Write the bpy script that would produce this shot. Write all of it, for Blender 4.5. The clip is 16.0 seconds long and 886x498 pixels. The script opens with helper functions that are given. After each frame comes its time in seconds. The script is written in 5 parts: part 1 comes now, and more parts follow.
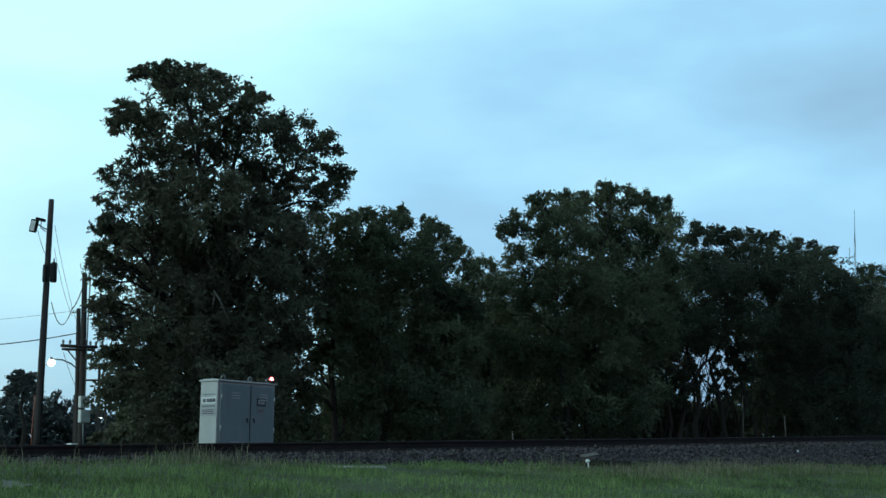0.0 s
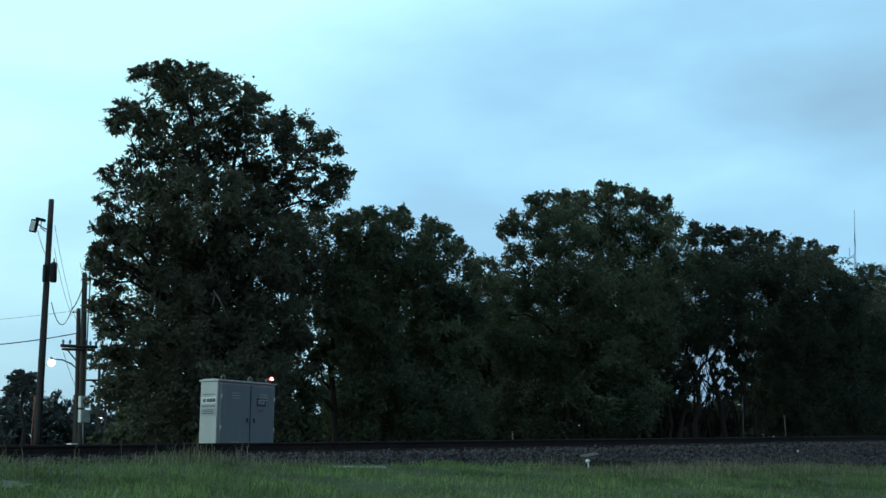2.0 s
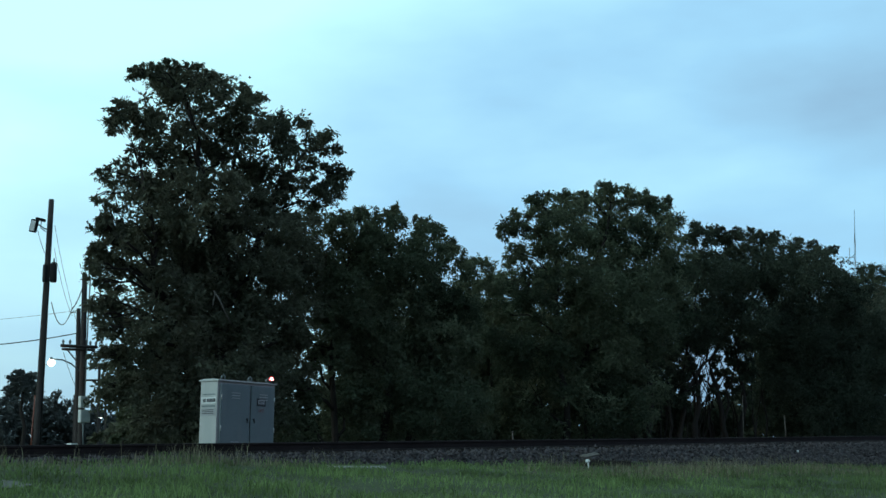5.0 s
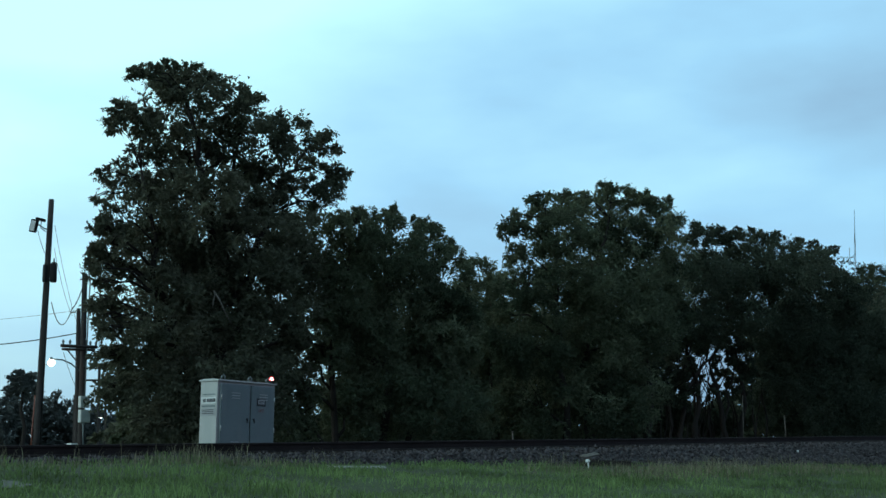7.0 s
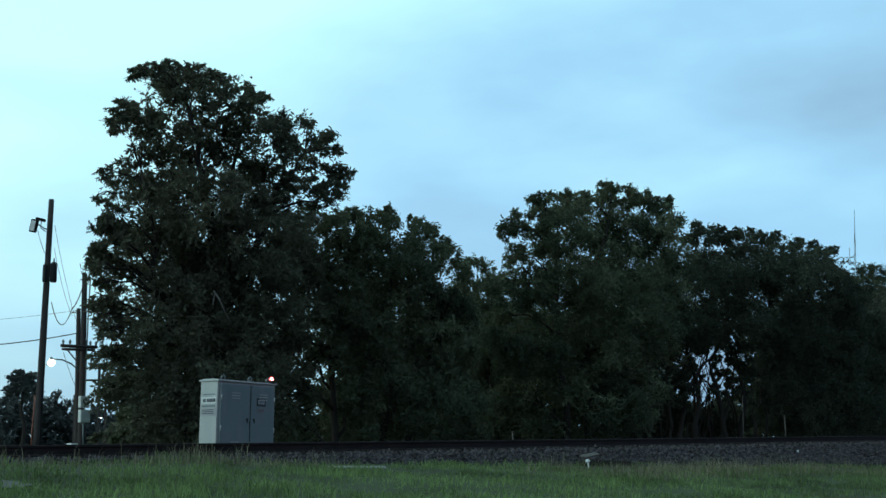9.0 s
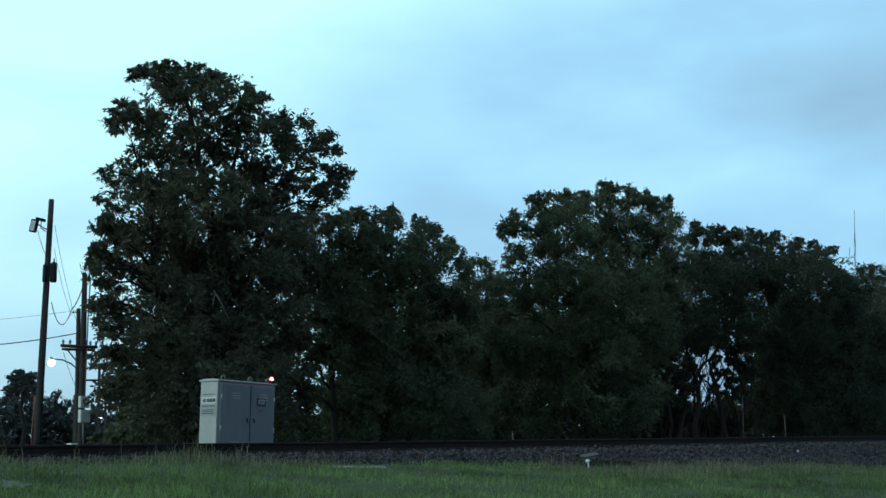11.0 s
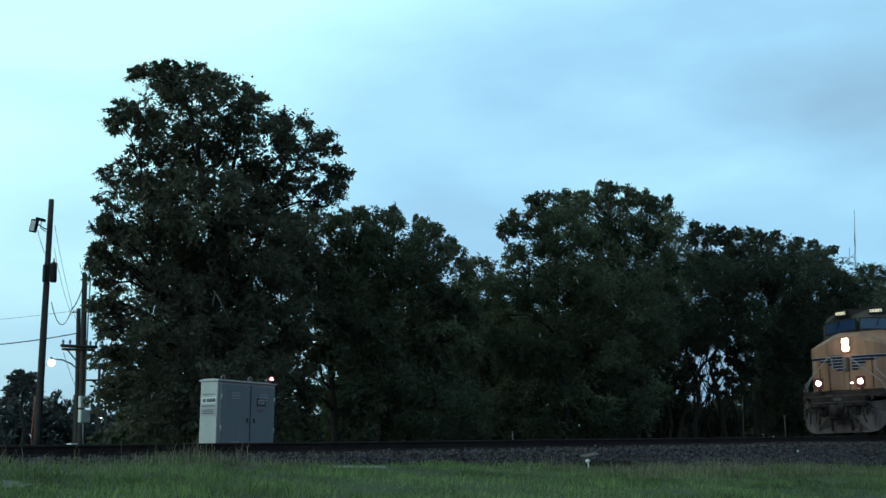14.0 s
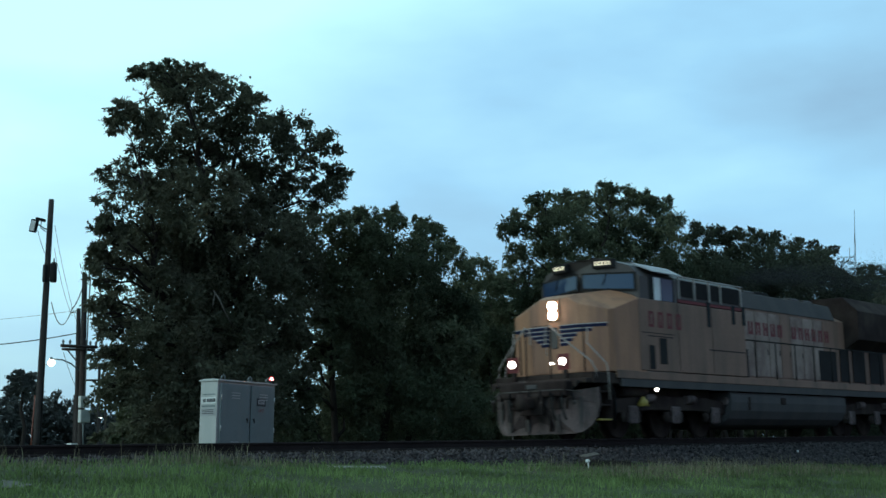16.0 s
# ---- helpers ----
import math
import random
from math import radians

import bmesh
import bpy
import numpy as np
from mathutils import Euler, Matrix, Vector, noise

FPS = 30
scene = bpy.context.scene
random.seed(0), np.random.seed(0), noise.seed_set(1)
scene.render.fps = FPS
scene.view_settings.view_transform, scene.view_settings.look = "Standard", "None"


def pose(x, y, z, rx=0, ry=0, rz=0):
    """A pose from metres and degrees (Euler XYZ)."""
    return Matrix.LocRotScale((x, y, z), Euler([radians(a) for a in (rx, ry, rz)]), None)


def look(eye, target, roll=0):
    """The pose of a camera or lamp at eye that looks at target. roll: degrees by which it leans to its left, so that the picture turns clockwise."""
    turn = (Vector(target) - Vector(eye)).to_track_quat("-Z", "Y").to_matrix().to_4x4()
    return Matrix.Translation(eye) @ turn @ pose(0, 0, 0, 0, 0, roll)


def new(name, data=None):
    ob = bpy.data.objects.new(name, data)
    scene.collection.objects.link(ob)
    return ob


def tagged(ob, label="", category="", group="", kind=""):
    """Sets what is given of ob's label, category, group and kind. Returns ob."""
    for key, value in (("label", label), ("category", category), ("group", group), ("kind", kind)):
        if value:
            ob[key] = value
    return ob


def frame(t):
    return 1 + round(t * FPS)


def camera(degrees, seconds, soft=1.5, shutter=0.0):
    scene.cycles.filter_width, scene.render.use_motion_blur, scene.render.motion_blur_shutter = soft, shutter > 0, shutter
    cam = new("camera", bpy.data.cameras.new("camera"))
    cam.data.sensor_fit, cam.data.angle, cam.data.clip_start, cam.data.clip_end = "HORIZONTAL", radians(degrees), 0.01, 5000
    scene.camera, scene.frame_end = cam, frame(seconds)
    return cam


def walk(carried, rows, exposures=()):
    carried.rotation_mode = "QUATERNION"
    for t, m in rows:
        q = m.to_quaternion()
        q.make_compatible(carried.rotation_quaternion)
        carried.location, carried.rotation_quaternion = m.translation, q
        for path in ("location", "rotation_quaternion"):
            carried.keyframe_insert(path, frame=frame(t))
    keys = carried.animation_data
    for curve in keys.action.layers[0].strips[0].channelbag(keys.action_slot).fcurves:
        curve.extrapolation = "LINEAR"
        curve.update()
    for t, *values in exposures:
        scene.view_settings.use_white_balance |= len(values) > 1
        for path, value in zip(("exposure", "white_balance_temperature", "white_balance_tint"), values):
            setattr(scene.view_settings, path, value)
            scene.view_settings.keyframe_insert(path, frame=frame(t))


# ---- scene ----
# ---- camera ----
cam = camera(37.195, 16.0, soft=1.5, shutter=0.45)
EYE = (0.0, 0.0, -0.337)
VIEW = look(EYE, (0.75805 * 50, 0.63324 * 50, -0.337 + 0.15608 * 50), roll=-0.27)
walk(cam, [(0.0, VIEW), (16.0, VIEW)], exposures=[(0.0, 0.0), (16.0, 0.0)])

# The line climbs a little to the east and is canted; rail heads are at height 0 of this frame.
TRACK = Matrix(((0.999906, 0.003378, -0.013252, -0.004466), (-0.003167, 0.999868, 0.015917, 0.005364),
                (0.013304, -0.015874, 0.999785, -0.000072), (0, 0, 0, 1)))
CENTRE = 18.68
ACROSS = Vector((0.644, -0.765, 0.0))

# ---- light ----
world = bpy.data.worlds.new("dusk_sky")
scene.world = world
world.use_nodes = True
wn, wl = world.node_tree.nodes, world.node_tree.links
wn.clear()
w_out = wn.new("ShaderNodeOutputWorld")
w_bg = wn.new("ShaderNodeBackground")
w_sky = wn.new("ShaderNodeTexSky")
w_sky.sky_type, w_sky.sun_disc = "NISHITA", False
w_sky.sun_elevation, w_sky.sun_rotation, w_sky.altitude = radians(4), radians(10), 200
w_co = wn.new("ShaderNodeTexCoord")
w_map = wn.new("ShaderNodeMapping")
w_map.inputs["Scale"].default_value = (1.8, 1.8, 5.0)
w_map.inputs["Rotation"].default_value = (0.12, 0.1, 0.4)
w_noise = wn.new("ShaderNodeTexNoise")
w_noise.inputs["Scale"].default_value, w_noise.inputs["Detail"].default_value = 1.5, 6.0
w_noise.inputs["Roughness"].default_value = 0.45
w_dot = wn.new("ShaderNodeVectorMath")
w_dot.operation = "DOT_PRODUCT"
w_dot.inputs[1].default_value = (-0.35, 0.93, 1.4)
w_add = wn.new("ShaderNodeMath")
w_add.operation = "MULTIPLY_ADD"
w_add.inputs[1].default_value = 0.45
w_ramp = wn.new("ShaderNodeValToRGB")
w_ramp.color_ramp.elements[0].position, w_ramp.color_ramp.elements[0].color = 0.22, (0.17, 0.19, 0.30, 1)
w_ramp.color_ramp.elements[1].position, w_ramp.color_ramp.elements[1].color = 1.12, (0.66, 1.16, 1.20, 1)
w_mid = w_ramp.color_ramp.elements.new(0.66)
w_mid.color = (0.37, 0.72, 1.0, 1)
w_mix = wn.new("ShaderNodeMixRGB")
w_mix.inputs[0].default_value = 0.9
w_gain = wn.new("ShaderNodeMixRGB")
w_gain.blend_type = "MULTIPLY"
w_gain.inputs[0].default_value = 1.0
w_gain.inputs[2].default_value = (0.1, 0.1, 0.1, 1)
wl.new(w_co.outputs["Generated"], w_map.inputs["Vector"])
wl.new(w_map.outputs["Vector"], w_noise.inputs["Vector"])
wl.new(w_co.outputs["Generated"], w_dot.inputs[0])
wl.new(w_dot.outputs["Value"], w_add.inputs[0])
wl.new(w_noise.outputs["Fac"], w_add.inputs[2])
wl.new(w_add.outputs[0], w_ramp.inputs["Fac"])
wl.new(w_sky.outputs["Color"], w_gain.inputs[1])
wl.new(w_gain.outputs["Color"], w_mix.inputs[1])
wl.new(w_ramp.outputs["Color"], w_mix.inputs[2])
w_sep = wn.new("ShaderNodeSeparateXYZ")
w_tall = wn.new("ShaderNodeValToRGB")
w_tall.color_ramp.elements[0].position, w_tall.color_ramp.elements[0].color = 0.0, (0.58, 0.62, 0.68, 1)
w_tall.color_ramp.elements[1].position, w_tall.color_ramp.elements[1].color = 0.85, (0.42, 0.42, 0.46, 1)
for at, value in ((0.13, 1.0), (0.42, 1.0)):
    w_tall.color_ramp.elements.new(at).color = (value, value, value, 1)
w_fall = wn.new("ShaderNodeMixRGB")
w_fall.blend_type = "MULTIPLY"
w_fall.inputs[0].default_value = 1.0
wl.new(w_co.outputs["Generated"], w_sep.inputs[0])
wl.new(w_sep.outputs["Z"], w_tall.inputs["Fac"])
wl.new(w_mix.outputs["Color"], w_fall.inputs[1])
wl.new(w_tall.outputs["Color"], w_fall.inputs[2])
wl.new(w_fall.outputs["Color"], w_bg.inputs["Color"])
w_bg.inputs["Strength"].default_value = 1.06
wl.new(w_bg.outputs["Background"], w_out.inputs["Surface"])

sun = new("sun", bpy.data.lights.new("sun", "SUN"))
sun.data.energy, sun.data.angle, sun.data.color = 0.4, radians(25), (1.0, 0.93, 0.85)
sun.matrix_world = look((0, 0, 40), (17, -7, 31))


# ---- materials ----
def mat(name, color, rough=0.7, metal=0.0, vary=0.25, scale=6.0, fine=60.0, bump=0.15, dirt=None, rand=0.0, island=False, translucent=0.0, streak=False, tone=0.0):
    """A surface with colour variation at two scales, fine relief and, if given, dirt in patches."""
    m = bpy.data.materials.new(name)
    m.use_nodes = True
    n, l = m.node_tree.nodes, m.node_tree.links
    p = n["Principled BSDF"]
    p.inputs["Roughness"].default_value, p.inputs["Metallic"].default_value = rough, metal
    p.inputs["Specular IOR Level"].default_value = 0.12 if rough >= 0.75 else 0.5
    co = n.new("ShaderNodeTexCoord")
    big, small = n.new("ShaderNodeTexNoise"), n.new("ShaderNodeTexNoise")
    big.inputs["Scale"].default_value, big.inputs["Detail"].default_value = scale, 6
    small.inputs["Scale"].default_value, small.inputs["Detail"].default_value = fine, 4
    for t in (big, small):
        l.new(co.outputs["Object"], t.inputs["Vector"])
    add = n.new("ShaderNodeMath")
    add.operation = "ADD"
    l.new(big.outputs["Fac"], add.inputs[0])
    l.new(small.outputs["Fac"], add.inputs[1])
    rng = n.new("ShaderNodeMapRange")
    rng.inputs["From Min"].default_value, rng.inputs["From Max"].default_value = 0.6, 1.4
    rng.inputs["To Min"].default_value, rng.inputs["To Max"].default_value = 1 - vary, 1 + vary
    l.new(add.outputs[0], rng.inputs["Value"])
    value = rng.outputs["Result"]
    if rand or island:
        if island:
            info = n.new("ShaderNodeNewGeometry")
            source = info.outputs["Random Per Island"]
        else:
            info = n.new("ShaderNodeObjectInfo")
            source = info.outputs["Random"]
        r2 = n.new("ShaderNodeMapRange")
        r2.inputs["To Min"].default_value, r2.inputs["To Max"].default_value = 1 - rand, 1 + rand
        l.new(source, r2.inputs["Value"])
        mu = n.new("ShaderNodeMath")
        mu.operation = "MULTIPLY"
        l.new(value, mu.inputs[0])
        l.new(r2.outputs["Result"], mu.inputs[1])
        value = mu.outputs[0]
    hsv = n.new("ShaderNodeHueSaturation")
    hsv.inputs["Color"].default_value = (*color, 1)
    if tone:
        whole = n.new("ShaderNodeObjectInfo")
        t_value, t_hue, t_mul = n.new("ShaderNodeMapRange"), n.new("ShaderNodeMapRange"), n.new("ShaderNodeMath")
        t_value.inputs["To Min"].default_value, t_value.inputs["To Max"].default_value = 1 - tone, 1 + tone
        t_hue.inputs["To Min"].default_value, t_hue.inputs["To Max"].default_value = 0.515, 0.475
        t_mul.operation = "MULTIPLY"
        l.new(whole.outputs["Random"], t_value.inputs["Value"])
        l.new(whole.outputs["Random"], t_hue.inputs["Value"])
        l.new(value, t_mul.inputs[0])
        l.new(t_value.outputs["Result"], t_mul.inputs[1])
        l.new(t_hue.outputs["Result"], hsv.inputs["Hue"])
        value = t_mul.outputs[0]
    l.new(value, hsv.inputs["Value"])
    out = hsv.outputs["Color"]
    if dirt:
        spots = n.new("ShaderNodeTexNoise")
        spots.inputs["Scale"].default_value, spots.inputs["Detail"].default_value = scale * 0.6, 8
        if streak:
            stretch = n.new("ShaderNodeMapping")
            stretch.inputs["Scale"].default_value = (3.2, 3.2, 0.4)
            l.new(co.outputs["Object"], stretch.inputs["Vector"])
            l.new(stretch.outputs["Vector"], spots.inputs["Vector"])
        else:
            l.new(co.outputs["Object"], spots.inputs["Vector"])
        cut = n.new("ShaderNodeMapRange")
        cut.inputs["From Min"].default_value, cut.inputs["From Max"].default_value = 0.45, 0.7
        cut.inputs["To Max"].default_value = dirt[3]
        l.new(spots.outputs["Fac"], cut.inputs["Value"])
        mx = n.new("ShaderNodeMixRGB")
        mx.inputs[2].default_value = (*dirt[:3], 1)
        l.new(cut.outputs["Result"], mx.inputs[0])
        l.new(out, mx.inputs[1])
        out = mx.outputs["Color"]
    l.new(out, p.inputs["Base Color"])
    if bump:
        bp = n.new("ShaderNodeBump")
        bp.inputs["Strength"].default_value, bp.inputs["Distance"].default_value = bump, 0.01
        l.new(small.outputs["Fac"], bp.inputs["Height"])
        l.new(bp.outputs["Normal"], p.inputs["Normal"])
    if translucent:
        tr = n.new("ShaderNodeBsdfTranslucent")
        l.new(out, tr.inputs["Color"])
        ms = n.new("ShaderNodeMixShader")
        ms.inputs[0].default_value = translucent
        l.new(p.outputs[0], ms.inputs[1])
        l.new(tr.outputs[0], ms.inputs[2])
        l.new(ms.outputs[0], n["Material Output"].inputs["Surface"])
    return m


def glow(name, color, strength):
    m = bpy.data.materials.new(name)
    m.use_nodes = True
    p = m.node_tree.nodes["Principled BSDF"]
    p.inputs["Base Color"].default_value = (*color, 1)
    p.inputs["Emission Color"].default_value = (*color, 1)
    p.inputs["Emission Strength"].default_value = strength
    return m


def glass(name, tint, rough=0.05):
    m = bpy.data.materials.new(name)
    m.use_nodes = True
    p = m.node_tree.nodes["Principled BSDF"]
    p.inputs["Base Color"].default_value = (*tint, 1)
    p.inputs["Roughness"].default_value = rough
    p.inputs["Specular IOR Level"].default_value = 0.6
    return m


SOIL = mat("soil_and_short_grass", (0.065, 0.08, 0.04), 0.95, vary=0.5, scale=0.5, fine=9, bump=0.6, dirt=(0.10, 0.09, 0.075, 0.5))
GRASS = mat("grass_blades", (0.165, 0.228, 0.085), 0.8, vary=0.8, scale=0.5, fine=2.2, bump=0, rand=0.16, island=True, translucent=0.4)
DRY = mat("dry_grass_stalks", (0.20, 0.18, 0.12), 0.85, vary=0.3, scale=1, fine=9, bump=0, rand=0.45, island=True, translucent=0.15)
GRAVEL = mat("ballast_gravel", (0.052, 0.045, 0.047), 0.95, vary=0.4, scale=1.2, fine=22, bump=1.0)
STONE = mat("crushed_stone", (0.070, 0.060, 0.062), 0.9, vary=0.2, scale=1.5, fine=30, bump=0.2, rand=0.65, island=True)
RAIL = mat("rusted_rail_steel", (0.03, 0.022, 0.021), 0.75, 0.3, vary=0.35, scale=3, fine=40, bump=0.3)
RAILHEAD = mat("worn_rail_head", (0.16, 0.15, 0.15), 0.4, 0.9, vary=0.2, scale=3, fine=50, bump=0.05)
TIE = mat("creosoted_tie", (0.04, 0.033, 0.028), 0.95, vary=0.4, scale=4, fine=30, bump=0.6, rand=0.35)
LEAF = mat("elm_leaves", (0.108, 0.110, 0.075), 0.78, vary=0.35, scale=0.6, fine=2, bump=0, rand=0.22, island=True, translucent=0.38, tone=0.3)
LEAF_B = mat("locust_leaves", (0.102, 0.118, 0.073), 0.78, vary=0.35, scale=0.6, fine=2, bump=0, rand=0.22, island=True, translucent=0.38, tone=0.38)
# Darker leaf green that paints in the shade on the right-hand row.
LEAF_C = mat("shaded_row_leaves", (0.066, 0.077, 0.053), 0.78, vary=0.35, scale=0.6, fine=2, bump=0, rand=0.22, island=True, translucent=0.3, tone=0.35)
# Greyed, bluer green: the haze of distance is mixed into this leaf colour.
FAR_LEAF = mat("hazed_distant_leaves", (0.082, 0.088, 0.082), 0.85, vary=0.2, scale=0.2, fine=1, bump=0, rand=0.15, island=True)
BARK = mat("grey_brown_bark", (0.036, 0.029, 0.025), 0.95, vary=0.4, scale=3, fine=25, bump=0.8)
DEADWOOD = mat("bleached_dead_wood", (0.15, 0.13, 0.115), 0.9, vary=0.3, scale=3, fine=25, bump=0.5)
POLEWOOD = mat("weathered_pole_wood", (0.064, 0.054, 0.052), 0.9, vary=0.35, scale=2, fine=30, bump=0.5)
CABLE = mat("black_cable", (0.03, 0.03, 0.032), 0.6, vary=0.1, bump=0)
# Galvanised parts; kept dark so the cabinet doors hold the front's shade.
GALV = mat("galvanised_and_shaded_steel", (0.165, 0.195, 0.205), 0.5, 0.3, vary=0.15, scale=2.5, fine=35, bump=0.08, dirt=(0.21, 0.22, 0.22, 0.5), streak=True)
# Kept pale so the cabinet's left face looks sunlit by its colour.
ALU = mat("dull_aluminium", (0.46, 0.44, 0.43), 0.42, 0.45, vary=0.1, scale=2.0, fine=40, bump=0.05, dirt=(0.36, 0.36, 0.36, 0.4), streak=True)
DARKMETAL = mat("dark_painted_metal", (0.028, 0.027, 0.028), 0.78, 0.0, vary=0.25, scale=4, fine=40, bump=0.1)
WHITE = mat("white_enamel", (0.75, 0.76, 0.75), 0.6, vary=0.1, scale=5, fine=40, bump=0.03, dirt=(0.45, 0.42, 0.38, 0.35))
PRINT = mat("black_print", (0.03, 0.03, 0.035), 0.6, vary=0.1, bump=0)
PALEGRAVEL = mat("pale_gravel", (0.15, 0.14, 0.13), 0.95, vary=0.5, scale=3, fine=30, bump=0.8)
CONCRETE = mat("weathered_concrete", (0.38, 0.36, 0.33), 0.95, vary=0.25, scale=3, fine=30, bump=0.5, dirt=(0.2, 0.19, 0.16, 0.5))
ORANGE = mat("faded_orange_plastic", (0.24, 0.075, 0.05), 0.6, vary=0.2, bump=0.05)
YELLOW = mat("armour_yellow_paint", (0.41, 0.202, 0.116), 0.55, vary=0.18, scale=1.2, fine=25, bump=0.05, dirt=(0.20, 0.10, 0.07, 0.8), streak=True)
BRIGHT_YELLOW = mat("bright_yellow_paint", (0.42, 0.30, 0.06), 0.6, vary=0.2, scale=4, fine=25, bump=0.05, dirt=(0.12, 0.09, 0.05, 0.6))
# Nose yellow darkened for the less lit flanks, plus real dirt streaks.
YELLOW_SIDE = mat("shaded_dirty_yellow_paint", (0.262, 0.149, 0.108), 0.65, vary=0.22, scale=0.9, fine=20, bump=0.05, dirt=(0.125, 0.085, 0.062, 0.8), streak=True)
FADED = mat("faded_peeling_paint", (0.36, 0.27, 0.235), 0.75, vary=0.3, scale=1.8, fine=14, bump=0.08, dirt=(0.13, 0.075, 0.07, 0.95))
GREY = mat("harbour_grey_paint", (0.074, 0.062, 0.06), 0.55, vary=0.2, scale=1.5, fine=25, bump=0.05, dirt=(0.09, 0.085, 0.08, 0.7))
UNDER = mat("grimy_underframe", (0.034, 0.023, 0.022), 0.9, vary=0.4, scale=2, fine=25, bump=0.3, dirt=(0.085, 0.066, 0.055, 0.7))
TANKGREY = mat("dusty_tank_grey", (0.088, 0.082, 0.084), 0.8, vary=0.2, scale=1, fine=25, bump=0.1, dirt=(0.11, 0.10, 0.095, 0.7), streak=True)
PLOWGREY = mat("scraped_plow_steel", (0.155, 0.116, 0.112), 0.75, 0.15, vary=0.4, scale=2.2, fine=18, bump=0.3, dirt=(0.035, 0.03, 0.03, 0.9), streak=True)
GRIME = mat("greasy_grime", (0.075, 0.062, 0.058), 0.7, vary=0.5, scale=4, fine=20, bump=0.1)
RED = mat("red_lettering", (0.17, 0.022, 0.026), 0.6, vary=0.35, scale=3, bump=0.02)
BLUE = mat("dark_blue_paint", (0.016, 0.018, 0.05), 0.75, vary=0.2, scale=4, bump=0.02)
SILVER = mat("silver_grey_paint", (0.36, 0.35, 0.36), 0.5, vary=0.2, scale=4, bump=0.02)
RAILING = mat("pale_handrail", (0.34, 0.30, 0.28), 0.55, vary=0.25, scale=3, fine=30, bump=0.05)
CABGLASS = glass("cab_window_glass", (0.025, 0.05, 0.105))
# Near-white base colour replaces sky light showing in the cab side pane.
PALEPANE = glass("sky_pale_window_glass", (0.80, 0.84, 0.85), 0.15)
SOOT = mat("exhaust_soot", (0.035, 0.038, 0.042), 1.0, vary=0.1, bump=0)
HEADLAMP = glow("headlamp_glow", (1.0, 0.80, 0.62), 30.0)
DITCHLAMP = glow("ditch_lamp_glow", (1.0, 0.80, 0.74), 22.0)
STEPLAMP = glow("step_lamp_glow", (1.0, 0.92, 0.82), 8.0)
BOARDGLOW = glow("number_board_glow", (0.95, 0.85, 0.6), 0.9)
STREETGLOW = glow("yard_lamp_glow", (1.0, 0.93, 0.70), 14.0)
REDGLOW = glow("red_lamp_glow", (1.0, 0.10, 0.10), 2.2)
REDCORE = glow("red_lamp_centre_glow", (1.0, 0.62, 0.58), 9.0)
FARGLOW = glow("far_lamp_glow", (0.85, 1.0, 0.9), 4.0)


# ---- mesh helpers ----
def part(name, bm, material, parent=None, label="", at=None):
    me = bpy.data.meshes.new(name)
    bm.to_mesh(me)
    bm.free()
    me.materials.append(material)
    ob = new(name, me)
    if parent is not None:
        ob.parent = parent
    if at is not None:
        ob.matrix_basis = at
    if label:
        tagged(ob, label)
    return ob


def mesh_from(name, verts, faces, material, parent=None, smooth=False):
    """verts (n,3) and faces (m,k) as arrays, all faces with the same number of corners."""
    verts, faces = np.asarray(verts, dtype=np.float32), np.asarray(faces, dtype=np.int32)
    me = bpy.data.meshes.new(name)
    me.vertices.add(len(verts))
    me.vertices.foreach_set("co", verts.ravel())
    k = faces.shape[1]
    me.loops.add(faces.size)
    me.loops.foreach_set("vertex_index", faces.ravel())
    me.polygons.add(len(faces))
    me.polygons.foreach_set("loop_start", np.arange(len(faces), dtype=np.int32) * k)
    me.update(calc_edges=True)
    if smooth:
        me.polygons.foreach_set("use_smooth", np.ones(len(faces), dtype=bool))
    me.materials.append(material)
    ob = new(name, me)
    if parent is not None:
        ob.parent = parent
    return ob


def thing(name, label, category, at=None, group="", kind=""):
    ob = new(name)
    ob.empty_display_size = 0.2
    if at is not None:
        ob.matrix_basis = at
    return tagged(ob, label, category, group, kind)


def box(x0, x1, y0, y1, z0, z1, bevel=0.01, bm=None):
    own = bm is None
    bm = bmesh.new() if own else bm
    got = bmesh.ops.create_cube(bm, size=1.0)["verts"]
    bmesh.ops.scale(bm, vec=(x1 - x0, y1 - y0, z1 - z0), verts=got)
    bmesh.ops.translate(bm, vec=((x0 + x1) / 2, (y0 + y1) / 2, (z0 + z1) / 2), verts=got)
    if bevel and own:
        bmesh.ops.bevel(bm, geom=list(bm.edges), offset=bevel, segments=2, affect="EDGES", profile=0.5)
    return bm


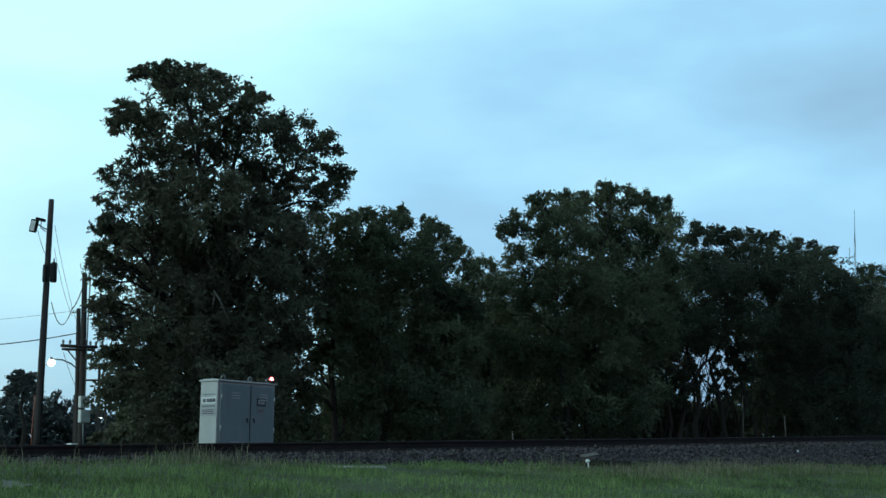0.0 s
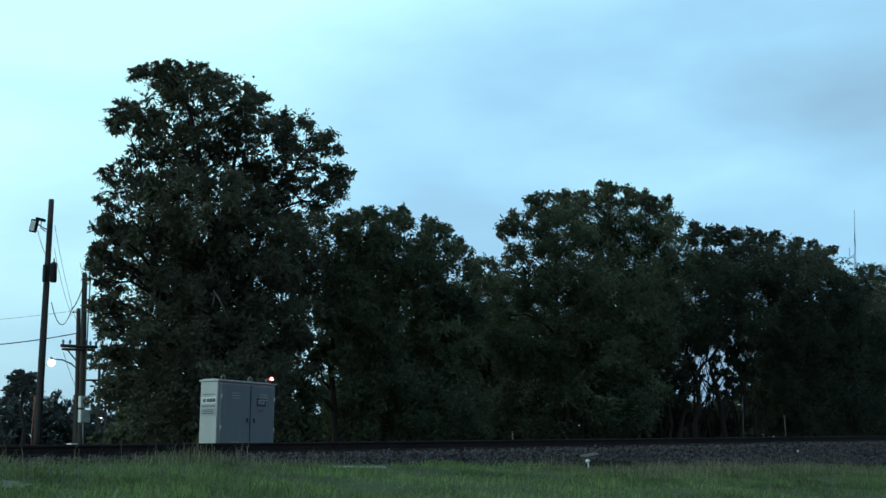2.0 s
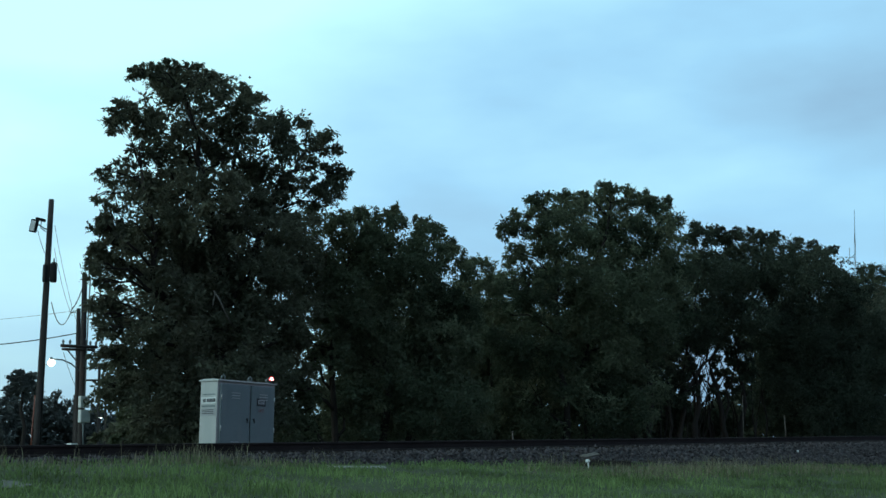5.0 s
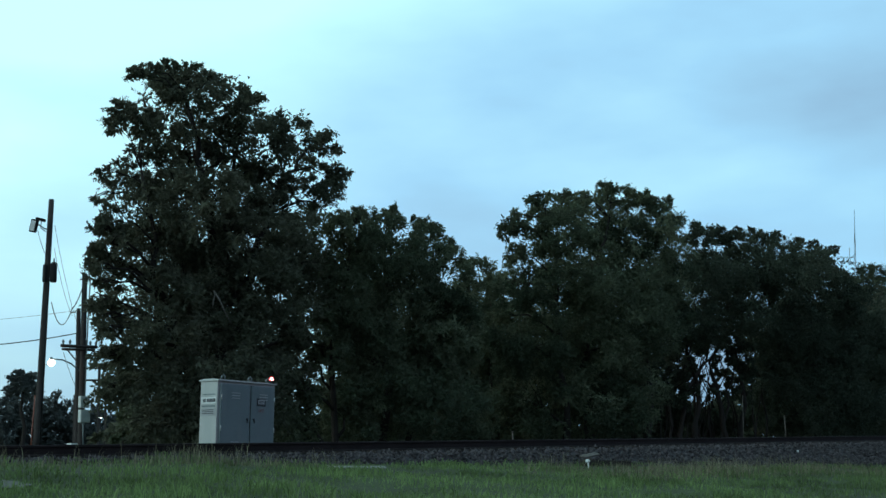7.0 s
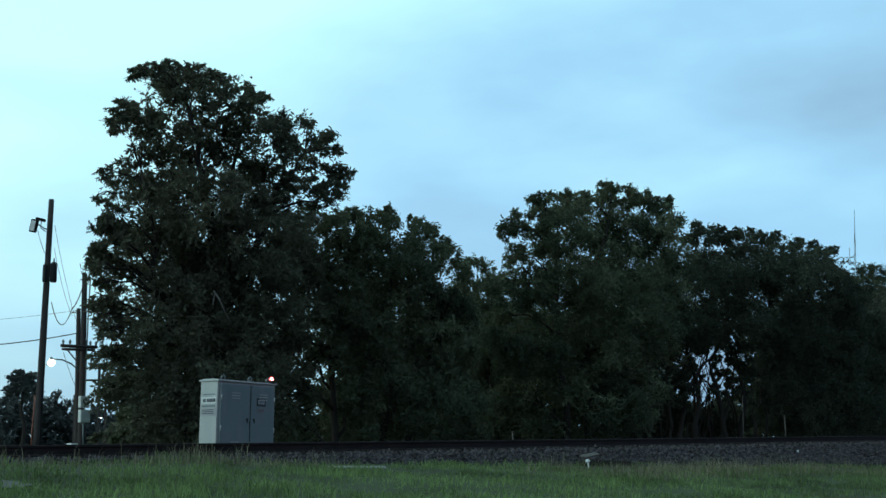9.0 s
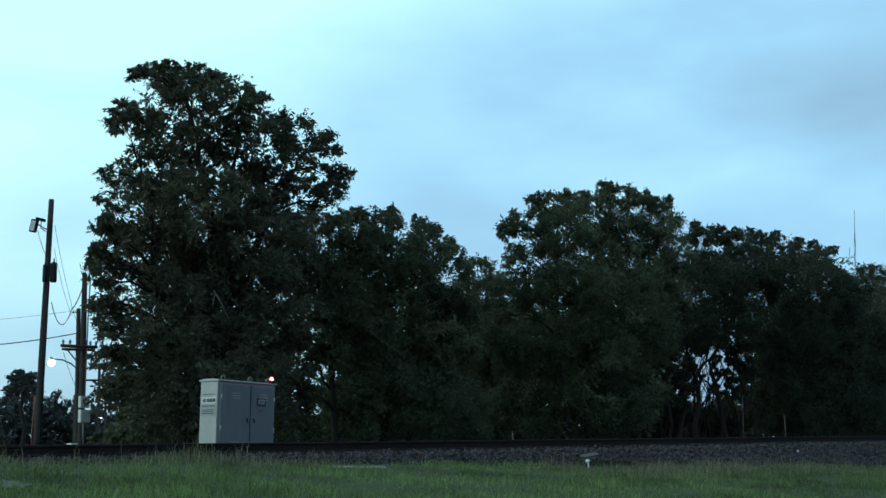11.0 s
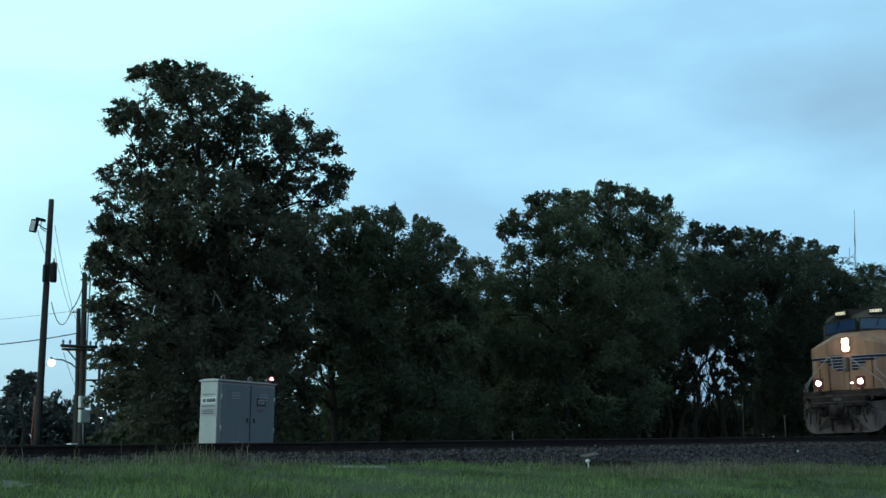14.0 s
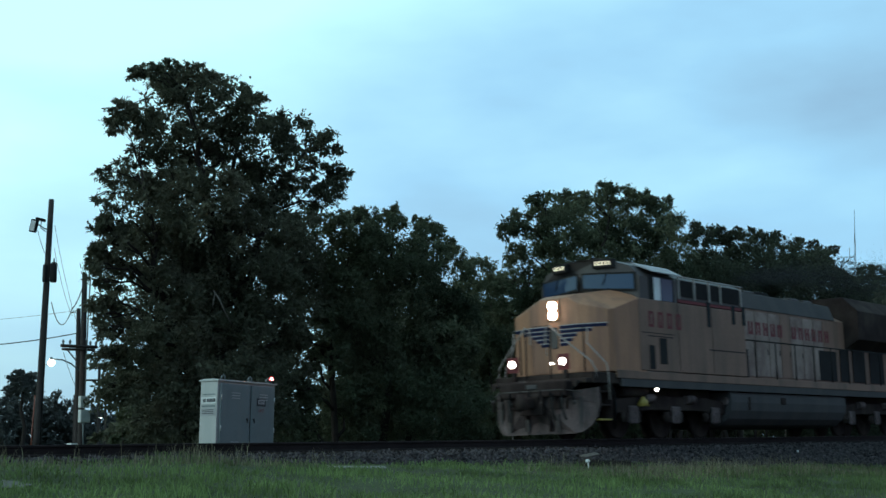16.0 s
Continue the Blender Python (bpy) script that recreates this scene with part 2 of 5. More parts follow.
def tube(points, radii, seg=8, bm=None):
    """A round bar through points, with one radius or one for each point, closed at its ends."""
    bm = bmesh.new() if bm is None else bm
    pts = [Vector(p) for p in points]
    if not hasattr(radii, "__len__"):
        radii = [radii] * len(pts)
    rings = []
    for i, p in enumerate(pts):
        d = (pts[min(i + 1, len(pts) - 1)] - pts[max(i - 1, 0)]).normalized()
        side = d.cross(Vector((0, 0, 1)) if abs(d.z) < 0.9 else Vector((1, 0, 0))).normalized()
        other = d.cross(side)
        rings.append([bm.verts.new(p + (side * math.cos(a) + other * math.sin(a)) * radii[i]) for a in [2 * math.pi * k / seg for k in range(seg)]])
    for a, b in zip(rings, rings[1:]):
        for k in range(seg):
            f = bm.faces.new((a[k], a[(k + 1) % seg], b[(k + 1) % seg], b[k]))
            f.smooth = True
    bm.faces.new(rings[0])
    bm.faces.new(list(reversed(rings[-1])))
    bmesh.ops.recalc_face_normals(bm, faces=bm.faces)
    return bm


def prism(profile, along, u0, u1, bevel=0.0):
    """A profile of (p, q) pairs pushed along an axis: 'x' takes (y, z), 'y' takes (x, z), 'z' takes (x, y)."""
    bm = bmesh.new()
    put = {"x": lambda p, q, u: (u, p, q), "y": lambda p, q, u: (p, u, q), "z": lambda p, q, u: (p, q, u)}[along]
    a = [bm.verts.new(put(p, q, u0)) for p, q in profile]
    b = [bm.verts.new(put(p, q, u1)) for p, q in profile]
    bm.faces.new(a)
    bm.faces.new(list(reversed(b)))
    for i in range(len(a)):
        j = (i + 1) % len(a)
        bm.faces.new((a[i], a[j], b[j], b[i]))
    bmesh.ops.recalc_face_normals(bm, faces=bm.faces)
    if bevel:
        bmesh.ops.bevel(bm, geom=list(bm.edges), offset=bevel, segments=2, affect="EDGES", profile=0.5)
    return bm


def loft(sections, bevel=0.0):
    """Rings of equally many points, skinned one to the next and closed."""
    bm = bmesh.new()
    rings = [[bm.verts.new(p) for p in s] for s in sections]
    n = len(rings[0])
    for a, b in zip(rings, rings[1:]):
        for k in range(n):
            bm.faces.new((a[k], a[(k + 1) % n], b[(k + 1) % n], b[k]))
    bm.faces.new(rings[0])
    bm.faces.new(list(reversed(rings[-1])))
    bmesh.ops.recalc_face_normals(bm, faces=bm.faces)
    if bevel:
        bmesh.ops.bevel(bm, geom=list(bm.edges), offset=bevel, segments=2, affect="EDGES", profile=0.5)
    return bm


def split_across(bm):
    """Cuts a slab into strips along y, so that it can follow a curve."""
    for k in range(-14, 15):
        bmesh.ops.bisect_plane(bm, geom=list(bm.verts) + list(bm.edges) + list(bm.faces), plane_co=(0, k * 0.1 + 0.013, 0), plane_no=(0, 1, 0))
    return bm


def disc(centre, axis, r, depth, seg=20):
    c, d = Vector(centre), Vector(axis).normalized() * depth / 2
    return tube([c - d, c - d * 0.6, c + d * 0.6, c + d], [r * 0.93, r, r, r * 0.93], seg)


# ---- ground, ballast and track ----
def toe(x):
    return -0.37 - 0.0105 * (min(max(x, -10), 60) - 8)


def ground_z(x, y):
    t = min(max((15.8 - y) / 12.8, 0), 1)
    near = toe(x) + t * (-1.5 - toe(x))
    far = min(max((y - 16) / 8, 0), 1)
    z = near + far * (-0.5 - near)
    z += 0.05 * noise.noise(Vector((x * 0.35, y * 0.5, 0))) * min(1, max(0, (17 - y)))
    z += 0.04 * math.exp(-((x - 15.6) / 1.3) ** 2 - ((y - 15.3) / 0.8) ** 2)
    return z


def build_ground():
    xs = np.concatenate([[-3000, -800, -200, -60], np.arange(-30, 80, 0.8), [85, 95, 120, 200, 600, 1500, 4000]])
    ys = np.concatenate([[-3000, -500, -100, -30, -10, -4, 0], np.arange(2, 24, 0.5), [26, 30, 40, 60, 120, 400, 1200, 4000]])
    verts = [(x, y, ground_z(x, y)) for y in ys for x in xs]
    nx = len(xs)
    faces = [(j * nx + i, j * nx + i + 1, (j + 1) * nx + i + 1, (j + 1) * nx + i) for j in range(len(ys) - 1) for i in range(nx - 1)]
    ob = mesh_from("ground", verts, faces, SOIL, smooth=True)
    tagged(ob, "grassy soil falling gently away from the railway embankment", "ground", kind="structure")


build_ground()

ballast = part("ballast_bed", prism([(-3.3, -1.15), (-3.1, -0.86), (-1.80, -0.30), (-1.3, -0.235), (1.3, -0.225), (1.85, -0.25), (3.1, -0.86), (3.3, -1.15)], "x", -60, 260), GRAVEL, at=TRACK @ pose(0, CENTRE, 0))
tagged(ballast, "grey crushed-stone ballast embankment under the railway track", "ballast", kind="structure")


def build_stones():
    rng = np.random.default_rng(3)
    n = 26000
    x = 6 + 62 * rng.random(n) ** 1.5
    u = rng.random(n)
    y = -(1.0 + 2.15 * u)
    z = np.where(y > -1.8, -0.235 + np.minimum(0, y + 1.3) * 0.13, -0.30 + (y + 1.8) * 0.431)
    r = 0.022 + 0.03 * rng.random(n) ** 2
    base = np.array([(1, 0, 0), (-1, 0, 0), (0, 1, 0), (0, -1, 0), (0, 0, 1), (0, 0, -1)], dtype=float)
    f = np.array([(0, 2, 4), (2, 1, 4), (1, 3, 4), (3, 0, 4), (2, 0, 5), (1, 2, 5), (3, 1, 5), (0, 3, 5)])
    v = base[None] * (0.6 + 0.8 * rng.random((n, 6, 1))) + 0.3 * rng.normal(size=(n, 6, 3))
    v = v * r[:, None, None] + np.stack([x, y, z + 0.3 * r], 1)[:, None]
    faces = f[None] + 6 * np.arange(n)[:, None, None]
    ob = mesh_from("ballast_stones", v.reshape(-1, 3), faces.reshape(-1, 3), STONE)
    ob.matrix_basis = TRACK @ pose(0, CENTRE, 0)
    tagged(ob, "loose angular grey ballast stones on the embankment shoulder", "stones", kind="stuff")


build_stones()

track = thing("railway_track", "single railway track with rusty rails on dark wooden ties", "railway track", at=TRACK @ pose(0, CENTRE, 0), kind="structure")
RAIL_PROFILE = [(-0.07, -0.172), (0.07, -0.172), (0.07, -0.160), (0.012, -0.138), (0.009, -0.045), (0.036, -0.034), (0.036, -0.006), (0.03, 0.0), (-0.03, 0.0), (-0.036, -0.006), (-0.036, -0.034), (-0.009, -0.045), (-0.012, -0.138), (-0.07, -0.160)]
for side in (-0.755, 0.755):
    rail = part("rail", prism([(side + p, q) for p, q in RAIL_PROFILE], "x", -60, 260), RAIL, track, "rust-brown steel rail")
    part("rail_head", box(-60, 260, side - 0.028, side + 0.028, -0.004, 0.003, 0), RAILHEAD, rail, "polished running surface")


# ---- leaves and trees ----
def leaf_cloud(rng, clumps, size, density, inner=0.30, droop=0.35, cap=0.62):
    """Leafy shoots gathered into knots that fill ellipsoids (x, y, z, radius across, radius up); returns verts and triangles."""
    centres, dirs, lens = [], [], []
    per = 13
    for cx, cy, cz, ra, rz in clumps:
        volume = ra * ra * rz
        knot = min(cap, max(0.13, 0.40 * volume ** (1 / 3)))
        n_knot = max(4, int(1.55 * volume / knot ** 3))
        total = density * ra * rz * 1.65
        n_shoot = max(4, int(total * (1 - inner) / per / n_knot))
        n_in = max(4, int(total * inner / n_knot))
        d = rng.normal(size=(n_knot, 3))
        d /= np.linalg.norm(d, axis=1)[:, None]
        hub = d * (rng.random(n_knot) ** 0.45 * 1.06)[:, None] * (ra, ra, rz)
        big = knot * (0.65 + 0.6 * rng.random(n_knot))
        outward = d * (1, 1, 0.7)
        hub_all = np.repeat(hub, n_shoot, 0)
        reach = np.repeat(big, n_shoot) * (0.5 + 0.95 * rng.random(n_knot * n_shoot))
        go = 0.55 * np.repeat(outward, n_shoot, 0) + 0.75 * rng.normal(size=(n_knot * n_shoot, 3)) * (1, 1, 0.75)
        go[:, 2] -= droop * 0.5
        go /= np.linalg.norm(go, axis=1)[:, None]
        side = np.cross(go, rng.normal(size=go.shape))
        side /= np.linalg.norm(side, axis=1)[:, None]
        step = (np.arange(per) + 0.6) / per
        sign = np.where(np.arange(per) % 2, 1.0, -1.0)
        pos = hub_all[:, None] + go[:, None] * (reach[:, None] * step)[..., None]
        pos[..., 2] -= droop * 0.55 * reach[:, None] * step ** 2
        ld = go[:, None] * 0.7 + side[:, None] * (sign * 0.75)[:, None] + 0.28 * rng.normal(size=pos.shape)
        ld[..., 2] -= 0.25
        pos = pos + ld * (size * 0.4)
        centres.append(pos.reshape(-1, 3) + (cx, cy, cz))
        dirs.append(ld.reshape(-1, 3))
        lens.append(size * (0.65 + 0.6 * rng.random(pos.shape[0] * per)))
        fill = np.repeat(hub, n_in, 0) + rng.normal(size=(n_knot * n_in, 3)) * (np.repeat(big, n_in) * 0.36)[:, None] * (1, 1, 0.8)
        centres.append(fill + (cx, cy, cz))
        dirs.append(rng.normal(size=fill.shape))
        lens.append(size * (1.2 + 0.9 * rng.random(len(fill))))
    c, d, ln = np.concatenate(centres), np.concatenate(dirs), np.concatenate(lens)
    d /= np.linalg.norm(d, axis=1)[:, None]
    s = np.cross(d, rng.normal(size=d.shape))
    s /= np.linalg.norm(s, axis=1)[:, None]
    up = np.cross(d, s)
    half, wide = d * (ln / 2)[:, None], s * (ln * 0.2)[:, None]
    v = np.stack([c - half, c + wide + up * (ln * 0.07)[:, None], c + half, c - wide + up * (ln * 0.07)[:, None]], 1).reshape(-1, 3)
    k = 4 * np.arange(len(c))[:, None]
    f = np.stack([k + (0, 1, 2), k + (0, 2, 3)], 1).reshape(-1, 3)
    return v, f


SWAYING = []


def tree(name, label, base, stems, crowns, material, seed, size=0.108, density=3000, sway=None, group="", limbs=True, category="tree", fill=(), thick=0.56):
    """base: foot of the trunk; stems: trunks as lists of points from the foot; crowns: clumps (x, y, z, across, up) in the world."""
    rng = np.random.default_rng(seed)
    bx, by, bz = base
    root = thing(name, label, category, pose(bx, by, bz), group)
    local = [(x - bx, y - by, z - bz, a, u) for x, y, z, a, u in crowns]
    top = max(c[2] + c[4] for c in local)
    nodes = []
    for radius, pts in stems:
        line = [Vector((x - bx, y - by, z - bz)) for x, y, z in pts]
        fine = []
        for a, b in zip(line, line[1:]):
            for k in range(4):
                w = 0.09 * (b - a).length / 2
                fine.append(a.lerp(b, k / 4) + Vector(rng.normal(size=3)) * (w * (k > 0)) * 0.6)
        fine.append(line[-1])
        rr = [radius * (1.25 if i == 0 else 1 - 0.78 * i / (len(fine) - 1)) for i in range(len(fine))]
        part("trunk", tube(fine, rr, 9), BARK, root)
        nodes += list(zip(fine, rr))
    for c in local:
        centre = Vector(c[:3])
        if limbs and nodes:
            below = [n for n in nodes if n[0].z < centre.z - 0.2] or nodes[:2]
            start, r0 = min(below, key=lambda n: (n[0] - centre).length + 0.3 * abs(centre.z - n[0].z - 1.5))
            mid = start.lerp(centre, 0.5) + Vector((0, 0, 0.12 * (centre - start).length)) + Vector(rng.normal(size=3)) * 0.12
            end = centre + Vector(rng.normal(size=3)) * 0.15
            r1 = min(r0 * 0.55, 0.10)
            bm = tube([start, start.lerp(mid, 0.5) + Vector(rng.normal(size=3)) * 0.06, mid, mid.lerp(end, 0.5), end], [r1, r1 * 0.85, r1 * 0.65, r1 * 0.45, r1 * 0.2], 6)
            for _ in range(7):
                d = Vector(rng.normal(size=3)).normalized()
                d = Vector((d.x * c[3], d.y * c[3], abs(d.z) * c[4]))
                a = mid.lerp(end, 0.3 + 0.7 * rng.random())
                e = centre + d * 0.9
                tube([a, a.lerp(e, 0.5) + Vector((0, 0, 0.1)), e], [r1 * 0.35, r1 * 0.22, 0.008], 4, bm)
            part("limb", bm, BARK, root)
        v, f = leaf_cloud(rng, [(0, 0, 0, c[3], c[4])], size, density)
        ob = mesh_from("crown", v, f, material, root)
        ob.matrix_basis = Matrix.Translation(centre)
        if sway:
            SWAYING.append((ob, centre, (max(0, c[2]) / top) ** 1.6, sway, rng.random() * 6.28))
    for x, y, z, a, u in fill:
        centre = Vector((x - bx, y - by, z - bz))
        v, f = leaf_cloud(rng, [(0, 0, 0, a, u)], size * 1.15, density * thick)
        ob = mesh_from("crown", v, f, material, root)
        ob.matrix_basis = Matrix.Translation(centre)
        if sway:
            SWAYING.append((ob, centre, (max(0, centre.z) / top) ** 1.6, sway, rng.random() * 6.28))
    return root


ELM_UPPER = [(24.8, 31.7, 11.1, 1.01, 0.63), (26.2, 31.8, 11.1, 0.93, 0.75), (26.4, 30.1, 10.1, 0.96, 0.73), (28.6, 30.6, 10.0, 0.88, 0.77), (30.8, 31.2, 9.8, 0.73, 0.80), (31.3, 30.8, 9.0, 0.46, 0.65), (22.8, 31.4, 9.6, 0.43, 0.50), (23.2, 30.7, 9.3, 0.56, 0.63), (25.2, 31.5, 9.3, 1.01, 0.76), (26.4, 30.9, 9.5, 0.79, 0.63), (29.7, 30.1, 8.1, 0.73, 0.59)]
ELM_SPRAYS = [(28.2, 31.0, 8.9, 0.66, 0.39), (27.5, 31.0, 8.7, 0.46, 0.34), (28.9, 30.4, 8.5, 0.50, 0.39), (28.5, 30.8, 8.0, 0.66, 0.35), (24.0, 31.7, 8.7, 0.61, 0.36), (21.8, 30.7, 6.1, 0.27, 0.17), (21.3, 30.2, 4.9, 0.26, 0.16), (22.6, 31.9, 4.0, 0.28, 0.21), (21.8, 30.3, 3.1, 0.23, 0.20), (22.1, 30.4, 5.6, 0.34, 0.27)]
ELM_MIDDLE = [(23.4, 31.7, 7.8, 0.70, 0.59), (25.0, 31.8, 7.8, 1.19, 0.83), (25.5, 30.1, 7.5, 0.97, 0.74), (27.2, 30.6, 7.5, 0.92, 0.66), (29.4, 31.2, 7.3, 1.06, 0.81), (22.3, 30.8, 6.4, 0.57, 0.50), (24.2, 31.4, 6.2, 1.15, 0.84), (26.4, 30.7, 6.2, 1.30, 0.83), (21.9, 30.8, 5.5, 0.36, 0.36), (22.8, 31.5, 5.0, 0.65, 0.58), (24.8, 30.9, 4.8, 1.26, 0.91), (26.8, 30.1, 5.0, 1.43, 1.00)]
ELM_LOWER = [(30.2, 31.7, 5.8, 1.10, 1.00), (23.0, 31.8, 3.7, 0.56, 0.63), (22.9, 30.1, 3.3, 0.84, 0.91), (25.5, 30.6, 3.2, 1.43, 1.14), (28.8, 31.2, 3.4, 1.46, 1.27), (22.6, 30.8, 2.6, 0.37, 0.51), (23.7, 31.4, 1.8, 0.59, 0.76), (24.4, 30.7, 1.5, 1.29, 1.15), (27.0, 30.8, 1.6, 1.58, 1.21), (29.5, 31.5, 1.6, 0.97, 1.16), (23.8, 30.9, 0.6, 0.77, 0.58), (24.7, 30.1, 0.4, 1.21, 0.59)]
LOCUST_A = [(32.2, 31.2, 7.6, 0.74, 0.48), (34.1, 32.2, 8.2, 0.58, 0.43), (34.4, 31.3, 8.1, 0.70, 0.50), (37.3, 31.9, 8.1, 0.65, 0.53), (38.0, 31.3, 7.4, 0.57, 0.57), (40.2, 32.4, 7.0, 0.51, 0.43), (32.8, 31.1, 6.7, 1.16, 0.86), (36.4, 31.8, 6.9, 1.28, 0.92), (31.8, 31.4, 5.0, 1.14, 1.03)]
LOCUST_B = [(35.2, 32.0, 5.1, 1.65, 1.26), (37.5, 31.2, 5.2, 1.34, 1.03), (32.6, 31.4, 3.9, 0.93, 0.99), (32.5, 32.6, 3.5, 0.54, 0.71), (31.9, 32.6, 2.8, 0.33, 0.54), (30.4, 31.2, 1.8, 0.39, 0.47), (31.6, 31.1, 2.8, 0.28, 0.52), (33.8, 31.5, 3.0, 1.30, 1.38), (37.0, 31.6, 3.4, 1.68, 1.46), (33.4, 32.1, 1.1, 1.09, 1.13), (36.6, 32.9, 1.2, 1.69, 1.20), (37.7, 31.1, 1.4, 1.46, 1.28), (29.7, 31.2, 1.0, 0.85, 0.97)]
BACK_ELM = [(46.9, 36.6, 7.5, 0.93, 0.55), (47.5, 36.1, 7.8, 0.71, 0.49), (49.1, 37.7, 6.6, 1.53, 1.30), (47.6, 37.5, 4.5, 1.76, 1.65), (48.6, 37.7, 2.0, 2.11, 1.67), (44.0, 36.3, 5.7, 1.30, 1.56)]
WILLOW_A = [(44.0, 31.3, 9.8, 0.85, 0.72), (46.1, 31.4, 10.2, 0.83, 0.69), (49.9, 31.8, 11.1, 1.03, 0.73), (52.5, 31.6, 11.0, 1.01, 0.86), (53.9, 31.2, 10.4, 0.71, 0.87), (40.5, 30.3, 8.4, 0.59, 0.42), (41.6, 30.9, 7.7, 0.56, 0.56), (43.5, 30.2, 8.2, 1.40, 1.01), (49.9, 31.5, 9.2, 1.84, 1.26)]
WILLOW_B = [(53.4, 31.0, 8.5, 1.29, 1.40), (42.4, 31.0, 6.1, 1.20, 1.10), (45.8, 30.4, 6.4, 1.90, 1.40), (50.9, 30.8, 6.4, 2.04, 1.51), (42.7, 31.7, 3.9, 1.69, 1.35), (46.2, 30.7, 4.1, 1.91, 1.41), (49.6, 30.2, 4.4, 1.46, 1.04), (44.1, 31.9, 1.7, 1.86, 1.47), (46.3, 30.3, 1.8, 1.89, 1.44), (49.2, 30.4, 2.5, 0.78, 1.04)]
ROW_A = [(56.9, 31.2, 10.3, 0.81, 0.65), (60.8, 32.2, 10.7, 0.80, 0.57), (61.4, 31.3, 10.5, 0.91, 0.68), (65.3, 31.9, 10.8, 1.08, 0.78), (68.2, 31.3, 10.7, 1.10, 0.67), (74.3, 32.4, 11.1, 1.05, 0.72), (57.3, 31.1, 8.5, 1.46, 1.13), (64.1, 31.8, 8.8, 1.94, 1.23), (69.7, 31.4, 9.0, 2.05, 1.30)]
ROW_B = [(75.9, 32.0, 9.8, 0.87, 0.94), (55.4, 31.2, 6.2, 1.54, 1.31), (60.2, 31.2, 6.5, 1.81, 1.21), (66.2, 31.2, 6.5, 2.45, 1.74), (77.2, 32.8, 7.0, 2.12, 2.19), (65.6, 31.7, 4.2, 1.28, 1.73), (73.4, 32.6, 4.4, 2.31, 1.96), (78.8, 31.7, 5.7, 1.98, 2.43), (68.5, 32.2, 1.9, 2.18, 1.39), (76.0, 32.5, 2.2, 2.36, 1.65), (82.2, 32.4, 2.5, 1.89, 2.12)]
ROW_C = [(55.8, 31.2, 3.9, 0.26, 0.20), (61.0, 31.9, 4.4, 0.37, 0.27), (61.3, 31.7, 3.0, 0.21, 0.27), (58.8, 32.3, 3.5, 0.18, 0.15), (58.4, 31.5, 2.9, 0.21, 0.18), (54.7, 31.1, 3.3, 0.28, 0.34), (54.5, 31.9, 2.7, 0.39, 0.45), (61.6, 31.3, 4.0, 0.43, 0.67), (54.4, 32.3, 3.6, 0.57, 0.57), (56.1, 32.2, 4.2, 0.52, 0.98), (58.2, 32.5, 5.1, 0.83, 0.51), (59.2, 31.8, 5.3, 0.84, 0.45), (61.7, 31.8, 5.3, 0.74, 0.56), (57.2, 32.5, 5.0, 0.59, 0.65), (57.9, 31.9, 4.8, 0.30, 0.24), (55.4, 31.6, 2.5, 0.40, 0.51), (62.8, 32.0, 2.8, 0.37, 0.62), (61.5, 32.4, 3.9, 0.22, 0.22), (56.8, 31.6, 2.8, 0.23, 0.23), (55.2, 31.9, 3.5, 0.34, 0.40)]
FAR_ELM = [(101.1, 40.3, 13.8, 1.33, 0.76), (101.3, 38.8, 13.1, 1.60, 1.22), (98.5, 40.3, 12.5, 1.39, 1.12), (104.7, 41.0, 10.8, 2.92, 2.44)]

ELM_EDGE = [(22.9, 31.0, 10.9, 0.22, 0.18), (23.5, 31.4, 11.2, 0.25, 0.20), (23.4, 30.6, 11.0, 0.29, 0.23), (24.9, 31.7, 11.6, 0.31, 0.25), (25.0, 30.8, 11.4, 0.30, 0.24), (25.8, 31.0, 11.4, 0.27, 0.22), (23.0, 31.4, 10.0, 0.21, 0.17), (22.2, 30.6, 9.3, 0.18, 0.15), (22.8, 31.7, 9.3, 0.19, 0.15), (22.8, 30.8, 9.5, 0.25, 0.20), (23.4, 31.0, 9.1, 0.24, 0.19), (26.1, 31.4, 8.5, 0.20, 0.16), (26.0, 30.6, 8.7, 0.18, 0.14)]
ELM_EDGE_LOW = [(28.7, 31.0, 6.2, 0.48, 0.38), (29.9, 31.4, 6.8, 0.41, 0.33), (28.6, 30.6, 5.6, 0.47, 0.38), (27.8, 31.7, 11.5, 0.32, 0.26), (27.6, 30.8, 11.1, 0.29, 0.24), (30.0, 31.0, 10.7, 0.27, 0.21), (31.3, 31.4, 10.6, 0.29, 0.24), (31.1, 30.6, 10.0, 0.21, 0.17), (22.6, 31.7, 7.9, 0.21, 0.16), (21.8, 30.8, 6.9, 0.20, 0.16), (21.9, 31.0, 6.1, 0.20, 0.16), (22.0, 31.4, 5.3, 0.18, 0.15)]
ELM_SIDE = [(22.0, 31.0, 4.5, 0.23, 0.18), (22.4, 31.4, 3.6, 0.23, 0.19), (21.8, 30.6, 2.5, 0.23, 0.18), (23.0, 31.7, 1.6, 0.24, 0.19), (26.7, 30.8, 8.0, 0.23, 0.19), (27.8, 31.0, 4.0, 0.43, 0.35), (28.7, 31.4, 2.7, 0.48, 0.38), (29.2, 30.6, 3.4, 0.44, 0.35)]
